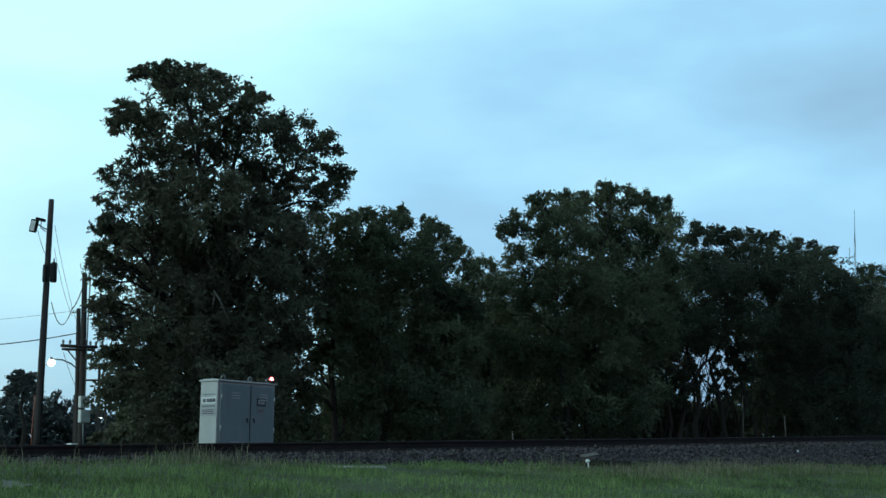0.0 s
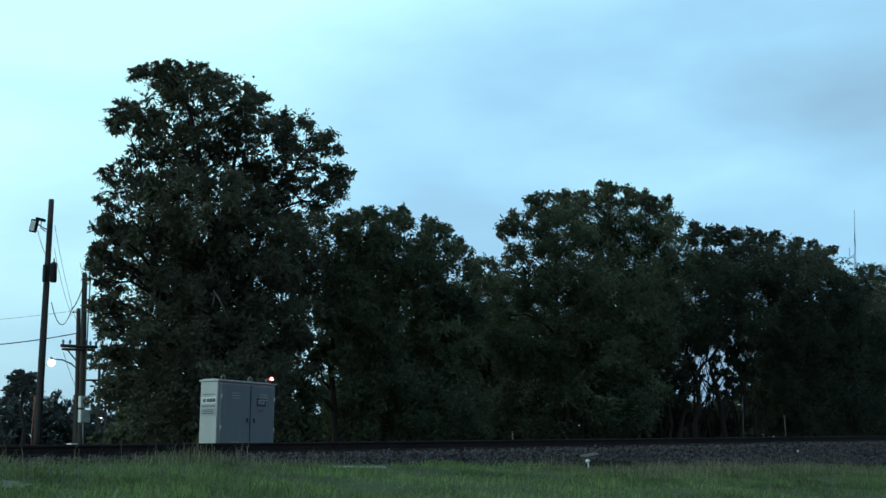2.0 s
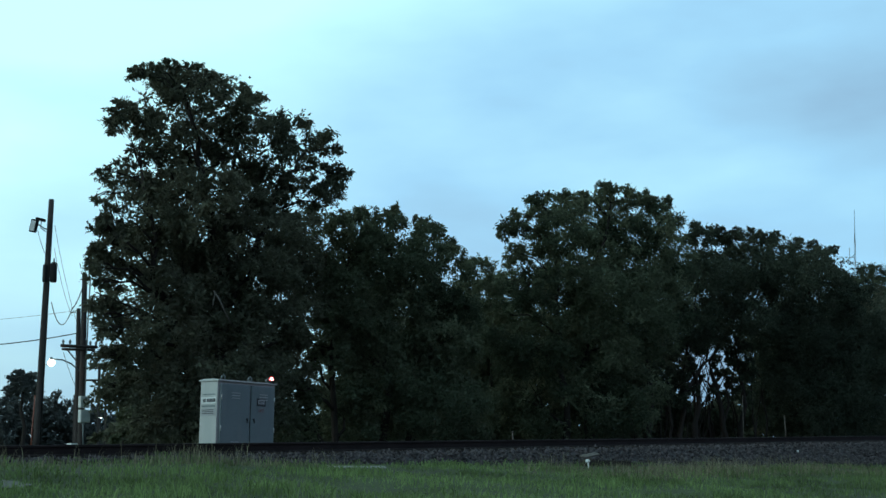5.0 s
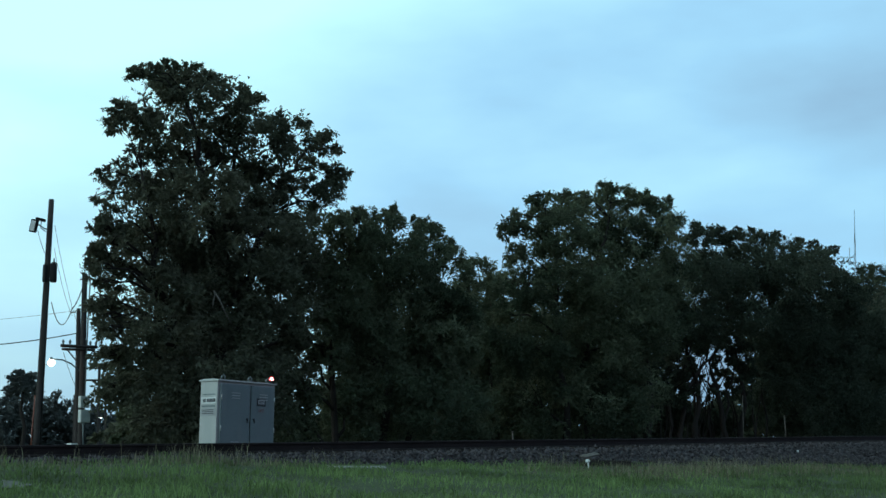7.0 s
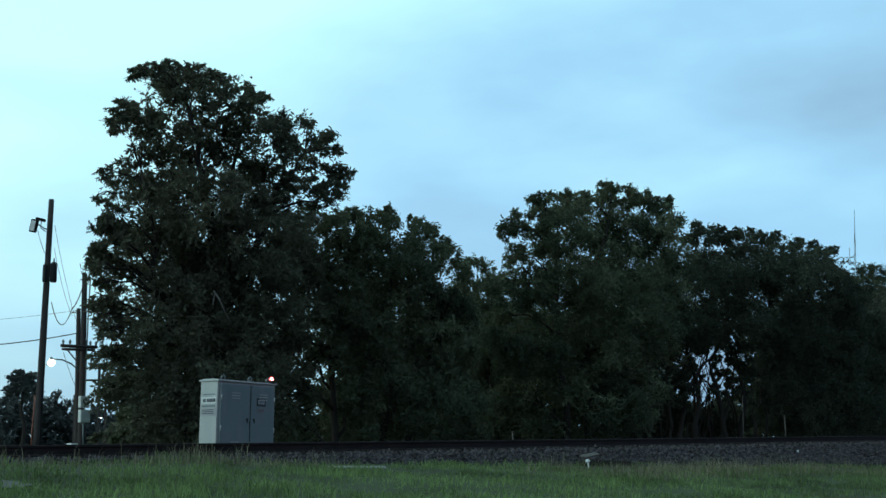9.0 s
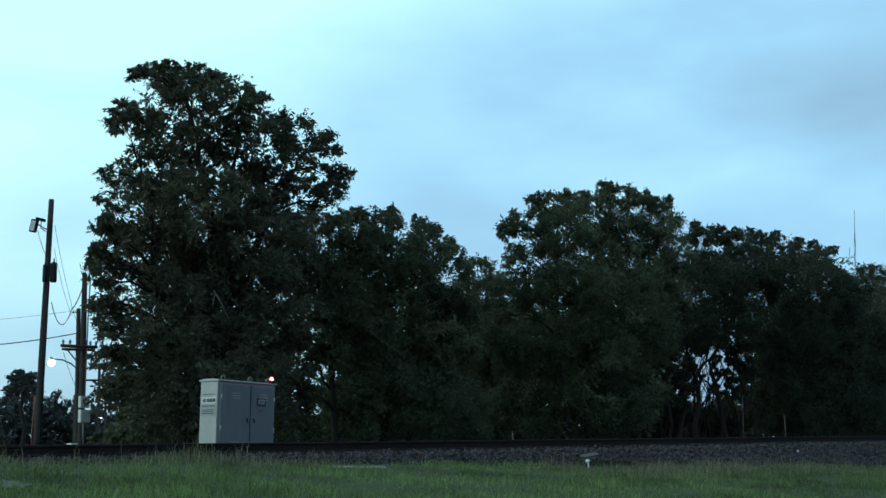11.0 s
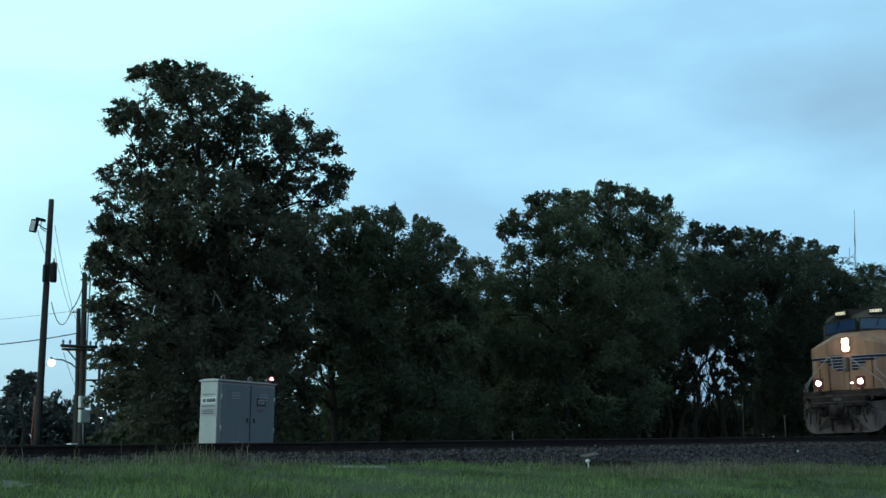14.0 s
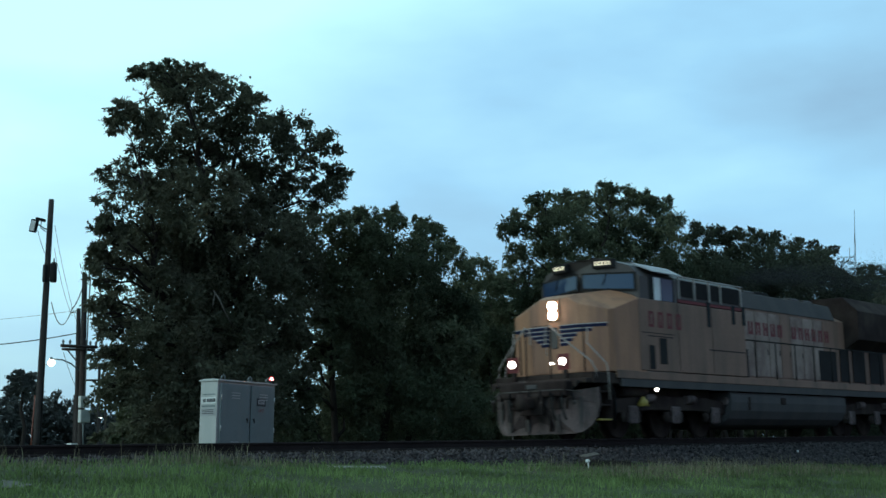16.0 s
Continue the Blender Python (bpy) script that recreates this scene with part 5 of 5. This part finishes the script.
    # front railings
    for sg in (-1, 1):
        part("front_railing", tube([(-0.72, sg * 0.22, 2.30), (-0.72, sg * 0.24, 2.66), (-0.72, sg * 0.36, 2.72), (-0.68, sg * 0.72, 2.38), (-0.48, sg * 1.36, 1.82), (-0.42, sg * 1.44, 1.62), (-0.42, sg * 1.45, 1.40)], 0.019, 8), RAILING, P, "pale bent front handrail")
        part("front_railing", tube([(-0.20, sg * 1.10, 2.66), (-0.24, sg * 1.10, 2.28), (-0.05, sg * 1.50, 1.78), (-0.02, sg * 1.53, 1.55), (-0.02, sg * 1.53, 0.90)], 0.019, 8), RAILING, P, "pale step handrail")
        part("front_railing", tube([(-0.72, sg * 0.36, 1.45), (-0.72, sg * 0.36, 2.66)], 0.02, 8), DARKMETAL, P)
        part("door_railing", tube([(-0.14, sg * 0.95, 1.62), (-0.16, sg * 0.95, 2.66), (-0.1, sg * 0.95, 2.68)], 0.02, 8), DARKMETAL, P)
        for i, z in enumerate((0.42, 0.76, 1.08)):
            part("step", box(-0.42, 0.10, min(sg * 1.22, sg * 1.5), max(sg * 1.22, sg * 1.5), z, z + 0.04, 0.008), BRIGHT_YELLOW if i == 0 else UNDER, P, "grated boarding step")
        part("step_side", box(0.10, 0.14, min(sg * 1.2, sg * 1.5), max(sg * 1.2, sg * 1.5), 0.40, 1.3, 0.008), UNDER, P)
    # cab
    def swept(y):
        return 0.40 * (abs(y) / 1.5) ** 1.4

    def sweep(bm):
        for v in bm.verts:
            v.co.x += swept(v.co.y)
        return bm

    def cab_ring(x, amount=1.0):
        half = [(1.49, 1.62), (1.50, 4.02), (1.28, 4.30), (0.60, 4.53), (0.0, 4.54)]
        outline = [(-y, z) for y, z in half] + [(y, z) for y, z in reversed(half[:-1])] + [(0.0, 1.62)]
        return [(x + amount * swept(y), y, z) for y, z in outline]
    cab = part("cab", loft([cab_ring(1.22), cab_ring(1.45), cab_ring(3.46, 0.0)], 0.012), GREY, P, "grey upper cab")
    for y0, y1 in ((-1.38, -0.10), (0.10, 1.38)):
        o = 1 if y0 < 0 else -1
        lo, hi = (y0, y1)
        prof = [(lo, 3.70 if o > 0 else 3.80), (hi, 3.80 if o > 0 else 3.70), (hi, 4.14 if o > 0 else 4.08), (lo, 4.08 if o > 0 else 4.14)]
        pane = part("windshield", sweep(split_across(prism(prof, "x", 1.185, 1.212))), CABGLASS, cab, "dark reflective windshield pane")
        edge = [(lo - 0.05, prof[0][1] - 0.05), (hi + 0.05, prof[1][1] - 0.05), (hi + 0.05, prof[2][1] + 0.05), (lo - 0.05, prof[3][1] + 0.05)]
        part("windshield_seal", sweep(split_across(prism(edge, "x", 1.195, 1.219))), DARKMETAL, cab)
        c = (lo + hi) / 2
        part("wiper", sweep(tube([(1.17, c, 4.14), (1.165, c + 0.12, 3.85)], 0.012, 6)), DARKMETAL, pane)
        nb = part("number_board", sweep(box(1.13, 1.30, o * -0.66 - 0.27, o * -0.66 + 0.27, 4.27, 4.50, 0.03)), DARKMETAL, cab, "black-framed number board")
        part("number_glass", sweep(box(1.115, 1.128, o * -0.66 - 0.19, o * -0.66 + 0.19, 4.35, 4.44, 0.003)), BOARDGLOW, nb, "lit number board face")
        for i in range(4):
            y = o * -0.66 - 0.16 + 0.09 * i
            part("number_bar", sweep(box(1.108, 1.114, y, y + 0.045, 4.362, 4.428, 0)), PRINT, nb)
    for sg in (-1, 1):
        y = sg * 1.502
        lo, hi = (y - 0.012, y + 0.006) if sg < 0 else (y - 0.006, y + 0.012)
        part("window_frame", box(2.05, 3.28, lo + 0.003, hi - 0.003, 3.40, 4.10, 0.005), DARKMETAL, cab, "black cab side window frame")
        part("side_window", box(2.62, 3.20, lo - 0.004, hi + 0.004, 3.46, 4.04, 0.004), CABGLASS, cab, "cab side window pane")
        part("side_window", box(2.28, 2.60, lo - 0.004, hi + 0.004, 3.46, 4.04, 0.004), PALEPANE, cab, "side window pane coloured pale for the sky behind it")
        part("sunshade", loft([[(1.75, sg * 1.20, 4.36), (3.50, sg * 1.20, 4.36), (3.50, sg * 1.20, 4.40), (1.75, sg * 1.20, 4.40)], [(2.05, sg * 1.64, 4.14), (3.48, sg * 1.64, 4.14), (3.48, sg * 1.64, 4.165), (2.05, sg * 1.64, 4.165)]], 0.004), SILVER, cab, "pale sheet-metal window awning")
    part("horn", tube([(2.6, 0.3, 4.54), (2.6, 0.3, 4.68), (2.3, 0.3, 4.70)], [0.03, 0.04, 0.07], 10), DARKMETAL, cab)
    part("antenna_dome", disc((3.0, -0.3, 4.56), (0, 0, 1), 0.22, 0.10, 18), GREY, cab)
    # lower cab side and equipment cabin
    flank = part("cabin_side", box(1.50, 7.10, -1.515, 1.515, 1.66, 3.46, 0.015), YELLOW_SIDE, P, "dirt-streaked yellow cabin side panels in a shaded tone")
    part("red_stripe", box(3.48, 7.10, -1.512, 1.512, 3.48, 3.56, 0.006), RED, P, "thin red stripe")
    upper = part("equipment_cabin", prism([(-1.44, 3.58), (1.44, 3.58), (1.44, 4.10), (1.15, 4.28), (-1.15, 4.28), (-1.44, 4.10)], "x", 3.50, 7.10, 0.01), GREY, P, "grey equipment cabin with intake screens")
    for i, (x0, x1) in enumerate(((3.70, 4.35), (4.50, 5.15), (5.30, 5.80), (5.92, 6.98))):
        scr = part("intake_screen", box(x0, x1, -1.462, -1.445, 3.66, 4.08, 0.005), DARKMETAL, upper, "black intake screen")
        for k in range(6):
            z = 3.69 + 0.065 * k
            part("louvre", box(x0 + 0.03, x1 - 0.03, -1.474, -1.463, z, z + 0.02, 0), DARKMETAL, scr)
    for x in (3.60, 4.42, 5.22, 5.86, 7.02):
        part("frame_post", box(x - 0.035, x + 0.035, -1.49, -1.447, 3.60, 4.16, 0.008), RAILING, upper, "pale vertical frame post")
    part("cabin_rail", tube([(3.6, -1.50, 4.16), (7.05, -1.50, 4.16)], 0.02, 6), RAILING, upper)
    for x0, x1, z0, z1 in ((2.42, 2.78, 1.84, 2.50), (1.92, 2.18, 1.70, 2.30)):
        part("side_hatch", box(x0, x1, -1.527, -1.516, z0, z1, 0.006), DARKMETAL, flank, "dark hatch opening")
    for x0, x1, z0, z1 in ((1.60, 3.2, 2.60, 2.62), (5.0, 7.0, 2.30, 2.33), (3.40, 3.42, 1.7, 3.45), (5.2, 5.215, 1.7, 3.45), (1.9, 3.1, 2.52, 2.545)):
        part("panel_seam", box(x0, x1, -1.519, -1.514, z0, z1, 0), DARKMETAL, flank)
    for i in range(4):
        x = 1.95 + 0.45 * i
        for dx in (0.0, 0.17):
            part("number_bar", box(x + 0.075, x + 0.17, -1.520, -1.5155, 2.76 + 0.33 * (dx > 0), 2.83 + 0.33 * (dx > 0), 0.0), RED, flank)
            part("number_bar", box(x + dx, x + dx + 0.075, -1.5205, -1.5155, 2.76, 3.16, 0.0), RED, flank, "red road number bar")
    for x in (4.95, 6.35, 6.95):
        part("soot_drip", box(x, x + 0.19, -1.526, -1.5155, 2.92 + 0.16 * (x > 6), 3.60, 0.003), SOOT, flank, "black soot run")
    part("grab_pipe", tube([(7.05, -1.50, 4.14), (7.35, -1.20, 3.7), (7.75, -1.12, 2.75)], 0.022, 6), DARKMETAL, P, "dark sloping pipe")
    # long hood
    hood = part("hood", prism([(-0.98, 1.60), (0.98, 1.60), (0.98, 3.71), (0.60, 3.92), (-0.60, 3.92), (-0.98, 3.71)], "x", 7.11, 20.1, 0.015), YELLOW_SIDE, P, "long dirt-streaked yellow engine hood in a shaded tone")
    part("hood_roof", prism([(-1.0, 3.72), (-0.81, 4.20), (-0.45, 4.30), (0.45, 4.30), (0.81, 4.20), (1.0, 3.72), (0.99, 3.71), (0.0, 4.15), (-0.99, 3.71)], "x", 7.13, 14.4), TANKGREY, P, "sooty dark grey hood roof")
    x = 7.25
    i = 0
    while x < 14.2:
        w = (0.78, 0.70, 0.86)[i % 3]
        d = part("hood_door", box(x + 0.02, x + w - 0.02, -0.999, -0.982, 1.75, 3.64, 0.008), FADED if i % 4 else YELLOW_SIDE, hood, "hinged hood door with faded paint")
        part("latch", box(x + w - 0.12, x + w - 0.07, -1.01, -1.0, 2.4, 2.55, 0.004), DARKMETAL, d)
        x += w
        i += 1
    for k in range(12):
        if k == 5:
            continue
        x = 8.30 + 0.475 * k
        part("letter_bar", box(x + 0.1, x + 0.19, -1.007, -1.0005, (2.97, 3.12, 3.25)[k * 5 % 3], (3.05, 3.20, 3.33)[k * 5 % 3], 0), RED, hood)
        for dx in (0.0, 0.19):
            part("letter_bar", box(x + dx, x + dx + 0.10, -1.0075, -1.0005, 2.96, 3.34, 0), RED, hood, "red lettering bar")
    part("radiator", prism([(-1.48, 3.12), (-1.0, 2.82), (1.0, 2.82), (1.48, 3.12), (1.50, 4.05), (1.0, 4.55), (-1.0, 4.55), (-1.50, 4.05)], "x", 15.1, 19.9, 0.02), UNDER, P, "dark overhanging radiator section")
    part("exhaust_stack", box(10.2, 11.1, -0.35, 0.35, 4.28, 4.42, 0.03), DARKMETAL, P, "sooty exhaust stack")
    for x in (8.2, 9.1, 12.2, 13.2):
        part("roof_hatch", box(x, x + 0.7, -0.5, 0.5, 4.28, 4.36, 0.02), GREY, P)
    for x0, x1, z0, z1 in ((13.0, 14.3, 1.75, 2.7), (14.6, 15.3, 1.75, 2.8), (15.6, 16.6, 1.75, 2.8), (17.0, 18.2, 1.75, 2.8)):
        part("hood_grille", box(x0, x1, -1.012, -1.0005, z0, z1, 0.006), DARKMETAL, hood, "dark ventilation grille")
    for y in (-1.46, 1.46):
        part("side_railing", tube([(7.05, y, 2.70), (19.8, y, 2.74)], 0.02, 8), DARKMETAL, P, "long walkway handrail")
        for k in range(10):
            x = 7.75 + 1.28 * k
            part("railing_post", tube([(x, y, 1.62), (x, y, 2.71)], 0.02, 6), DARKMETAL, P)
        part("walkway", box(7.1, 20.2, min(y, y * 0.66), max(y, y * 0.66), 1.57, 1.62, 0.005), UNDER, P)
        part("rear_post", box(7.10, 7.32, min(y, y * 0.8), max(y, y * 0.8), 1.66, 2.45, 0.02), DARKMETAL, P, "dark locker beside the hood")
    # tank
    side = [(-1.40, 1.22), (-1.43, 1.12), (-1.44, 0.95), (-1.40, 0.72), (-1.28, 0.50), (-1.08, 0.34), (-0.85, 0.27)]
    part("fuel_tank", prism(side + [(-a, b) for a, b in reversed(side)], "x", 6.2, 13.8, 0.015), TANKGREY, P, "large dusty grey fuel tank with rounded flank")
    part("fuel_filler", box(9.2, 9.5, -1.47, -1.42, 0.92, 1.12, 0.02), UNDER, P)
    part("tank_gauge", box(7.2, 7.3, -1.455, -1.43, 0.75, 1.1, 0.01), UNDER, P)
    # trucks
    for x0 in (1.45, 14.6):
        tr = part("truck_frame", prism([(x0 - 0.7, 0.62), (x0 - 0.7, 0.95), (x0 + 0.4, 1.05), (x0 + 3.7, 1.05), (x0 + 4.8, 0.95), (x0 + 4.8, 0.62), (x0 + 3.2, 0.70), (x0 + 0.9, 0.70)], "y", -1.22, -1.02, 0.02), UNDER, P, "dusty cast truck side frame")
        part("far_frame", prism([(x0 - 0.7, 0.62), (x0 - 0.7, 0.95), (x0 + 0.4, 1.05), (x0 + 3.7, 1.05), (x0 + 4.8, 0.95), (x0 + 4.8, 0.62), (x0 + 3.2, 0.70), (x0 + 0.9, 0.70)], "y", 1.02, 1.22, 0.02), UNDER, tr)
        part("transom", box(x0 - 0.2, x0 + 4.3, -1.02, 1.02, 0.75, 1.28, 0.05), UNDER, tr)
        for k in range(3):
            xa = x0 + 2.05 * k
            part("journal_box", box(xa - 0.22, xa + 0.22, -1.30, -1.22, 0.36, 0.80, 0.04), PLOWGREY, tr, "dusty axle box")
            part("brake_cylinder", tube([(xa + 0.55, -1.25, 0.98), (xa + 0.95, -1.25, 1.0)], 0.11, 12), PLOWGREY, tr)
            for dx in (-0.34, 0.34):
                part("spring", tube([(xa + dx, -1.16, 0.40), (xa + dx, -1.16, 0.66)], 0.09, 10), UNDER, tr)
            axle = part("wheelset", tube([(0, -1.0, 0), (0, 1.0, 0)], 0.10, 12), UNDER, P, "steel wheelset", at=pose(xa, 0, 0.53))
            for y in (-0.75, 0.75):
                wh = tube([(0, y - 0.07, 0), (0, y - 0.03, 0), (0, y + 0.03, 0), (0, y + 0.07, 0)], [0.50, 0.53, 0.53, 0.50], 28)
                w = part("wheel", wh, UNDER, axle)
            part("bearing_cap", box(-0.10, 0.10, -1.32, -1.0, -0.10, 0.10, 0.03), PLOWGREY, axle)
            WHEELS.append((axle, xa))
    sl = part("step_light", disc((2.45, -1.30, 1.21), (0, 1, 0), 0.09, 0.08, 16), UNDER, P, "small step light")
    part("lens", disc((2.45, -1.345, 1.21), (0.4, 1, 0), 0.058, 0.03, 16), STEPLAMP, sl, "lit step light lens")
    part("air_tank", tube([(1.0, -1.2, 1.14), (1.04, -1.2, 1.14), (2.1, -1.2, 1.14), (2.14, -1.2, 1.14)], [0.08, 0.13, 0.13, 0.08], 14), UNDER, P)
    part("sand_hose", tube([(0.55, -1.25, 1.28), (0.6, -1.3, 0.8), (0.8, -1.1, 0.25)], 0.03, 8), DARKMETAL, P)
    part("bell", tube([(1.75, -1.36, 1.02), (1.75, -1.36, 0.9), (1.75, -1.36, 0.78)], [0.04, 0.12, 0.15], 14), BRIGHT_YELLOW, P, "yellow-painted truck fitting")


WHEELS = []
locomotive()

# ---- exhaust haze trailing over the hood ----
def exhaust():
    rng = np.random.default_rng(41)
    n = 45000
    u = rng.random(n)
    at = np.stack([10.5 + 15 * u + rng.normal(size=n) * 0.4, rng.normal(size=n) * (0.25 + 0.7 * u), 4.75 + 1.1 * np.sqrt(u) + rng.normal(size=n) * (0.12 + 0.4 * u)], 1)
    at[:, 2] = np.maximum(at[:, 2], 4.45)
    v = at[:, None] + 0.011 * rng.normal(size=(n, 3, 3))
    ob = mesh_from("exhaust_smoke", v.reshape(-1, 3), np.arange(3 * n).reshape(-1, 3), SOOT)
    ob.matrix_basis = TRACK @ pose(161.7, CENTRE, 0)
    return tagged(ob, "thin dark diesel exhaust haze trailing over the locomotive hood", "smoke", kind="stuff")


SMOKE = exhaust()

# ---- ties of the track ----
tie_mesh = None
for i in range(150):
    x = 5 + 0.51 * i
    if tie_mesh is None:
        first = part("tie", box(-0.115, 0.115, -1.30, 1.30, -0.36, -0.182, 0.012), TIE, track, at=pose(x, 0, 0))
        tie_mesh = first.data
    else:
        ob = new("tie", tie_mesh)
        ob.parent = track
        ob.matrix_basis = pose(x, random.uniform(-0.03, 0.03), random.uniform(-0.004, 0.003), 0, 0, random.uniform(-0.6, 0.6))

# ---- gravel patch at the verge ----
GRAVEL_SPOT = (7.4, 13.2)
bm = bmesh.new()
ringv = []
for k in range(28):
    a = 2 * math.pi * k / 28
    rr = 1 + 0.25 * noise.noise(Vector((math.cos(a) * 1.5, math.sin(a) * 1.5, 3)))
    x, y = GRAVEL_SPOT[0] + 1.15 * rr * math.cos(a), GRAVEL_SPOT[1] + 0.6 * rr * math.sin(a)
    ringv.append(bm.verts.new((x, y, ground_z(x, y) + 0.02)))
hub = bm.verts.new((GRAVEL_SPOT[0], GRAVEL_SPOT[1], ground_z(*GRAVEL_SPOT) + 0.06))
for k in range(28):
    bm.faces.new((hub, ringv[k], ringv[(k + 1) % 28]))
tagged(part("gravel_patch", bm, PALEGRAVEL), "pale gravel patch in the verge grass", "gravel", kind="structure")



# ---- grass ----
def build_grass(name, label, material, n, spread, height, lean, seed, wide=0.006):
    rng = np.random.default_rng(seed)
    x, y = spread(rng, n)
    z = np.array([ground_z(a, b) for a, b in zip(x, y)]) - 0.02
    patch = np.array([noise.noise(Vector((a * 0.5, b * 0.9, 7))) for a, b in zip(x, y)])
    tuft = np.array([noise.noise(Vector((a * 1.6, b * 2.4, 3))) for a, b in zip(x, y)])
    h = height * (0.45 + 0.9 * rng.random(n)) * np.clip(0.9 + 1.1 * patch + 0.7 * tuft, 0.25, 2.2)
    h *= np.where((np.abs(x - 15.9) < 0.75) & (y > 14.3), 0.35, 1.0)
    a = rng.random(n) * 6.283
    lx, ly = np.cos(a), np.sin(a)
    bend = lean * h * (0.3 + rng.random(n))
    w = wide * (0.7 + 0.8 * rng.random(n))
    sx, sy = -ly * w, lx * w
    foot = np.stack([x, y, z], 1)
    side = np.stack([sx, sy, 0 * x], 1)
    midp = foot + np.stack([lx * bend * 0.35, ly * bend * 0.35, h * 0.6], 1)
    tip = foot + np.stack([lx * bend, ly * bend, h * (1 - 0.25 * lean)], 1)
    v = np.stack([foot - side, foot + side, midp + side * 0.8, midp - side * 0.8, tip], 1).reshape(-1, 3)
    k = 5 * np.arange(n)[:, None]
    f = np.stack([k + (0, 1, 2), k + (0, 2, 3), k + (3, 2, 4)], 1).reshape(-1, 3)
    tagged(mesh_from(name, v, f, material), label, "grass", kind="stuff")


def meadow(rng, n):
    x = -1 + 66 * rng.random(n) ** 1.7
    y = 4.5 + 11.4 * rng.random(n) ** 0.8
    y = y + np.array([0.5 * noise.noise(Vector((a * 0.45, 0, 2))) for a in x]) * (y > 14)
    keep = ((x - GRAVEL_SPOT[0]) / 1.1) ** 2 + ((y - GRAVEL_SPOT[1]) / 0.55) ** 2 > 1 - 0.5 * rng.random(n)
    y = y + np.where(y > 14.2, 0.4 * rng.normal(size=n), 0)
    return np.where(keep, x, x + 3.0), np.minimum(y, 16.0)


def tufts(places):
    def spread(rng, n):
        i = rng.integers(0, len(places), n)
        p = np.array(places)[i]
        return p[:, 0] + p[:, 2] * rng.normal(size=n), p[:, 1] + 0.25 * rng.normal(size=n)
    return spread


build_grass("grass", "green unmown grass on the verge below the ballast", GRASS, 125000, meadow, 0.125, 0.9, 31, 0.0058)
build_grass("dry_grass", "tall dry seed stalks among the verge grass", DRY, 6000, tufts([(20 + 1.3 * (k % 12), 12.6 + 0.28 * ((k * 7) % 10), 1.1) for k in range(24)] + [(13.4, 15.4, 0.5), (14.3, 15.1, 0.6), (12.4, 15.5, 0.5), (13.0, 15.2, 0.9), (10.6, 15.4, 0.9), (9.6, 15.3, 0.7), (24, 14.0, 1.2), (25, 13.2, 1.5), (22, 12.5, 1.5), (27, 14.2, 1.4), (23.5, 13.4, 1.5)]), 0.25, 0.55, 32, 0.0035)


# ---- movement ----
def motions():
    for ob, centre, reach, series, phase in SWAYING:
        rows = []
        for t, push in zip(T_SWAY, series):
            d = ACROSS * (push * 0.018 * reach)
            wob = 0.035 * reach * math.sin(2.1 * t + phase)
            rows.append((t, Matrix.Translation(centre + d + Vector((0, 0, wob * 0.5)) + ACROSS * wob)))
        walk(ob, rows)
    places = [(0.0, 161.7), (13.3, 49.97), (14.0, 44.07), (14.5, 39.94), (15.0, 35.53), (15.5, 31.08), (16.0, 26.56)]
    for moving in (LOCO, SMOKE):
        walk(moving, [(t, TRACK @ pose(s, CENTRE, 0)) for t, s in places])
    steps = [k / 15 for k in range(241)]
    far = np.interp(steps, [p[0] for p in places], [p[1] for p in places])
    for axle, xa in WHEELS:
        walk(axle, [(t, pose(xa, 0, 0.53, 0, math.degrees((s - 161.7) / 0.53), 0)) for t, s in zip(steps, far)])



motions()
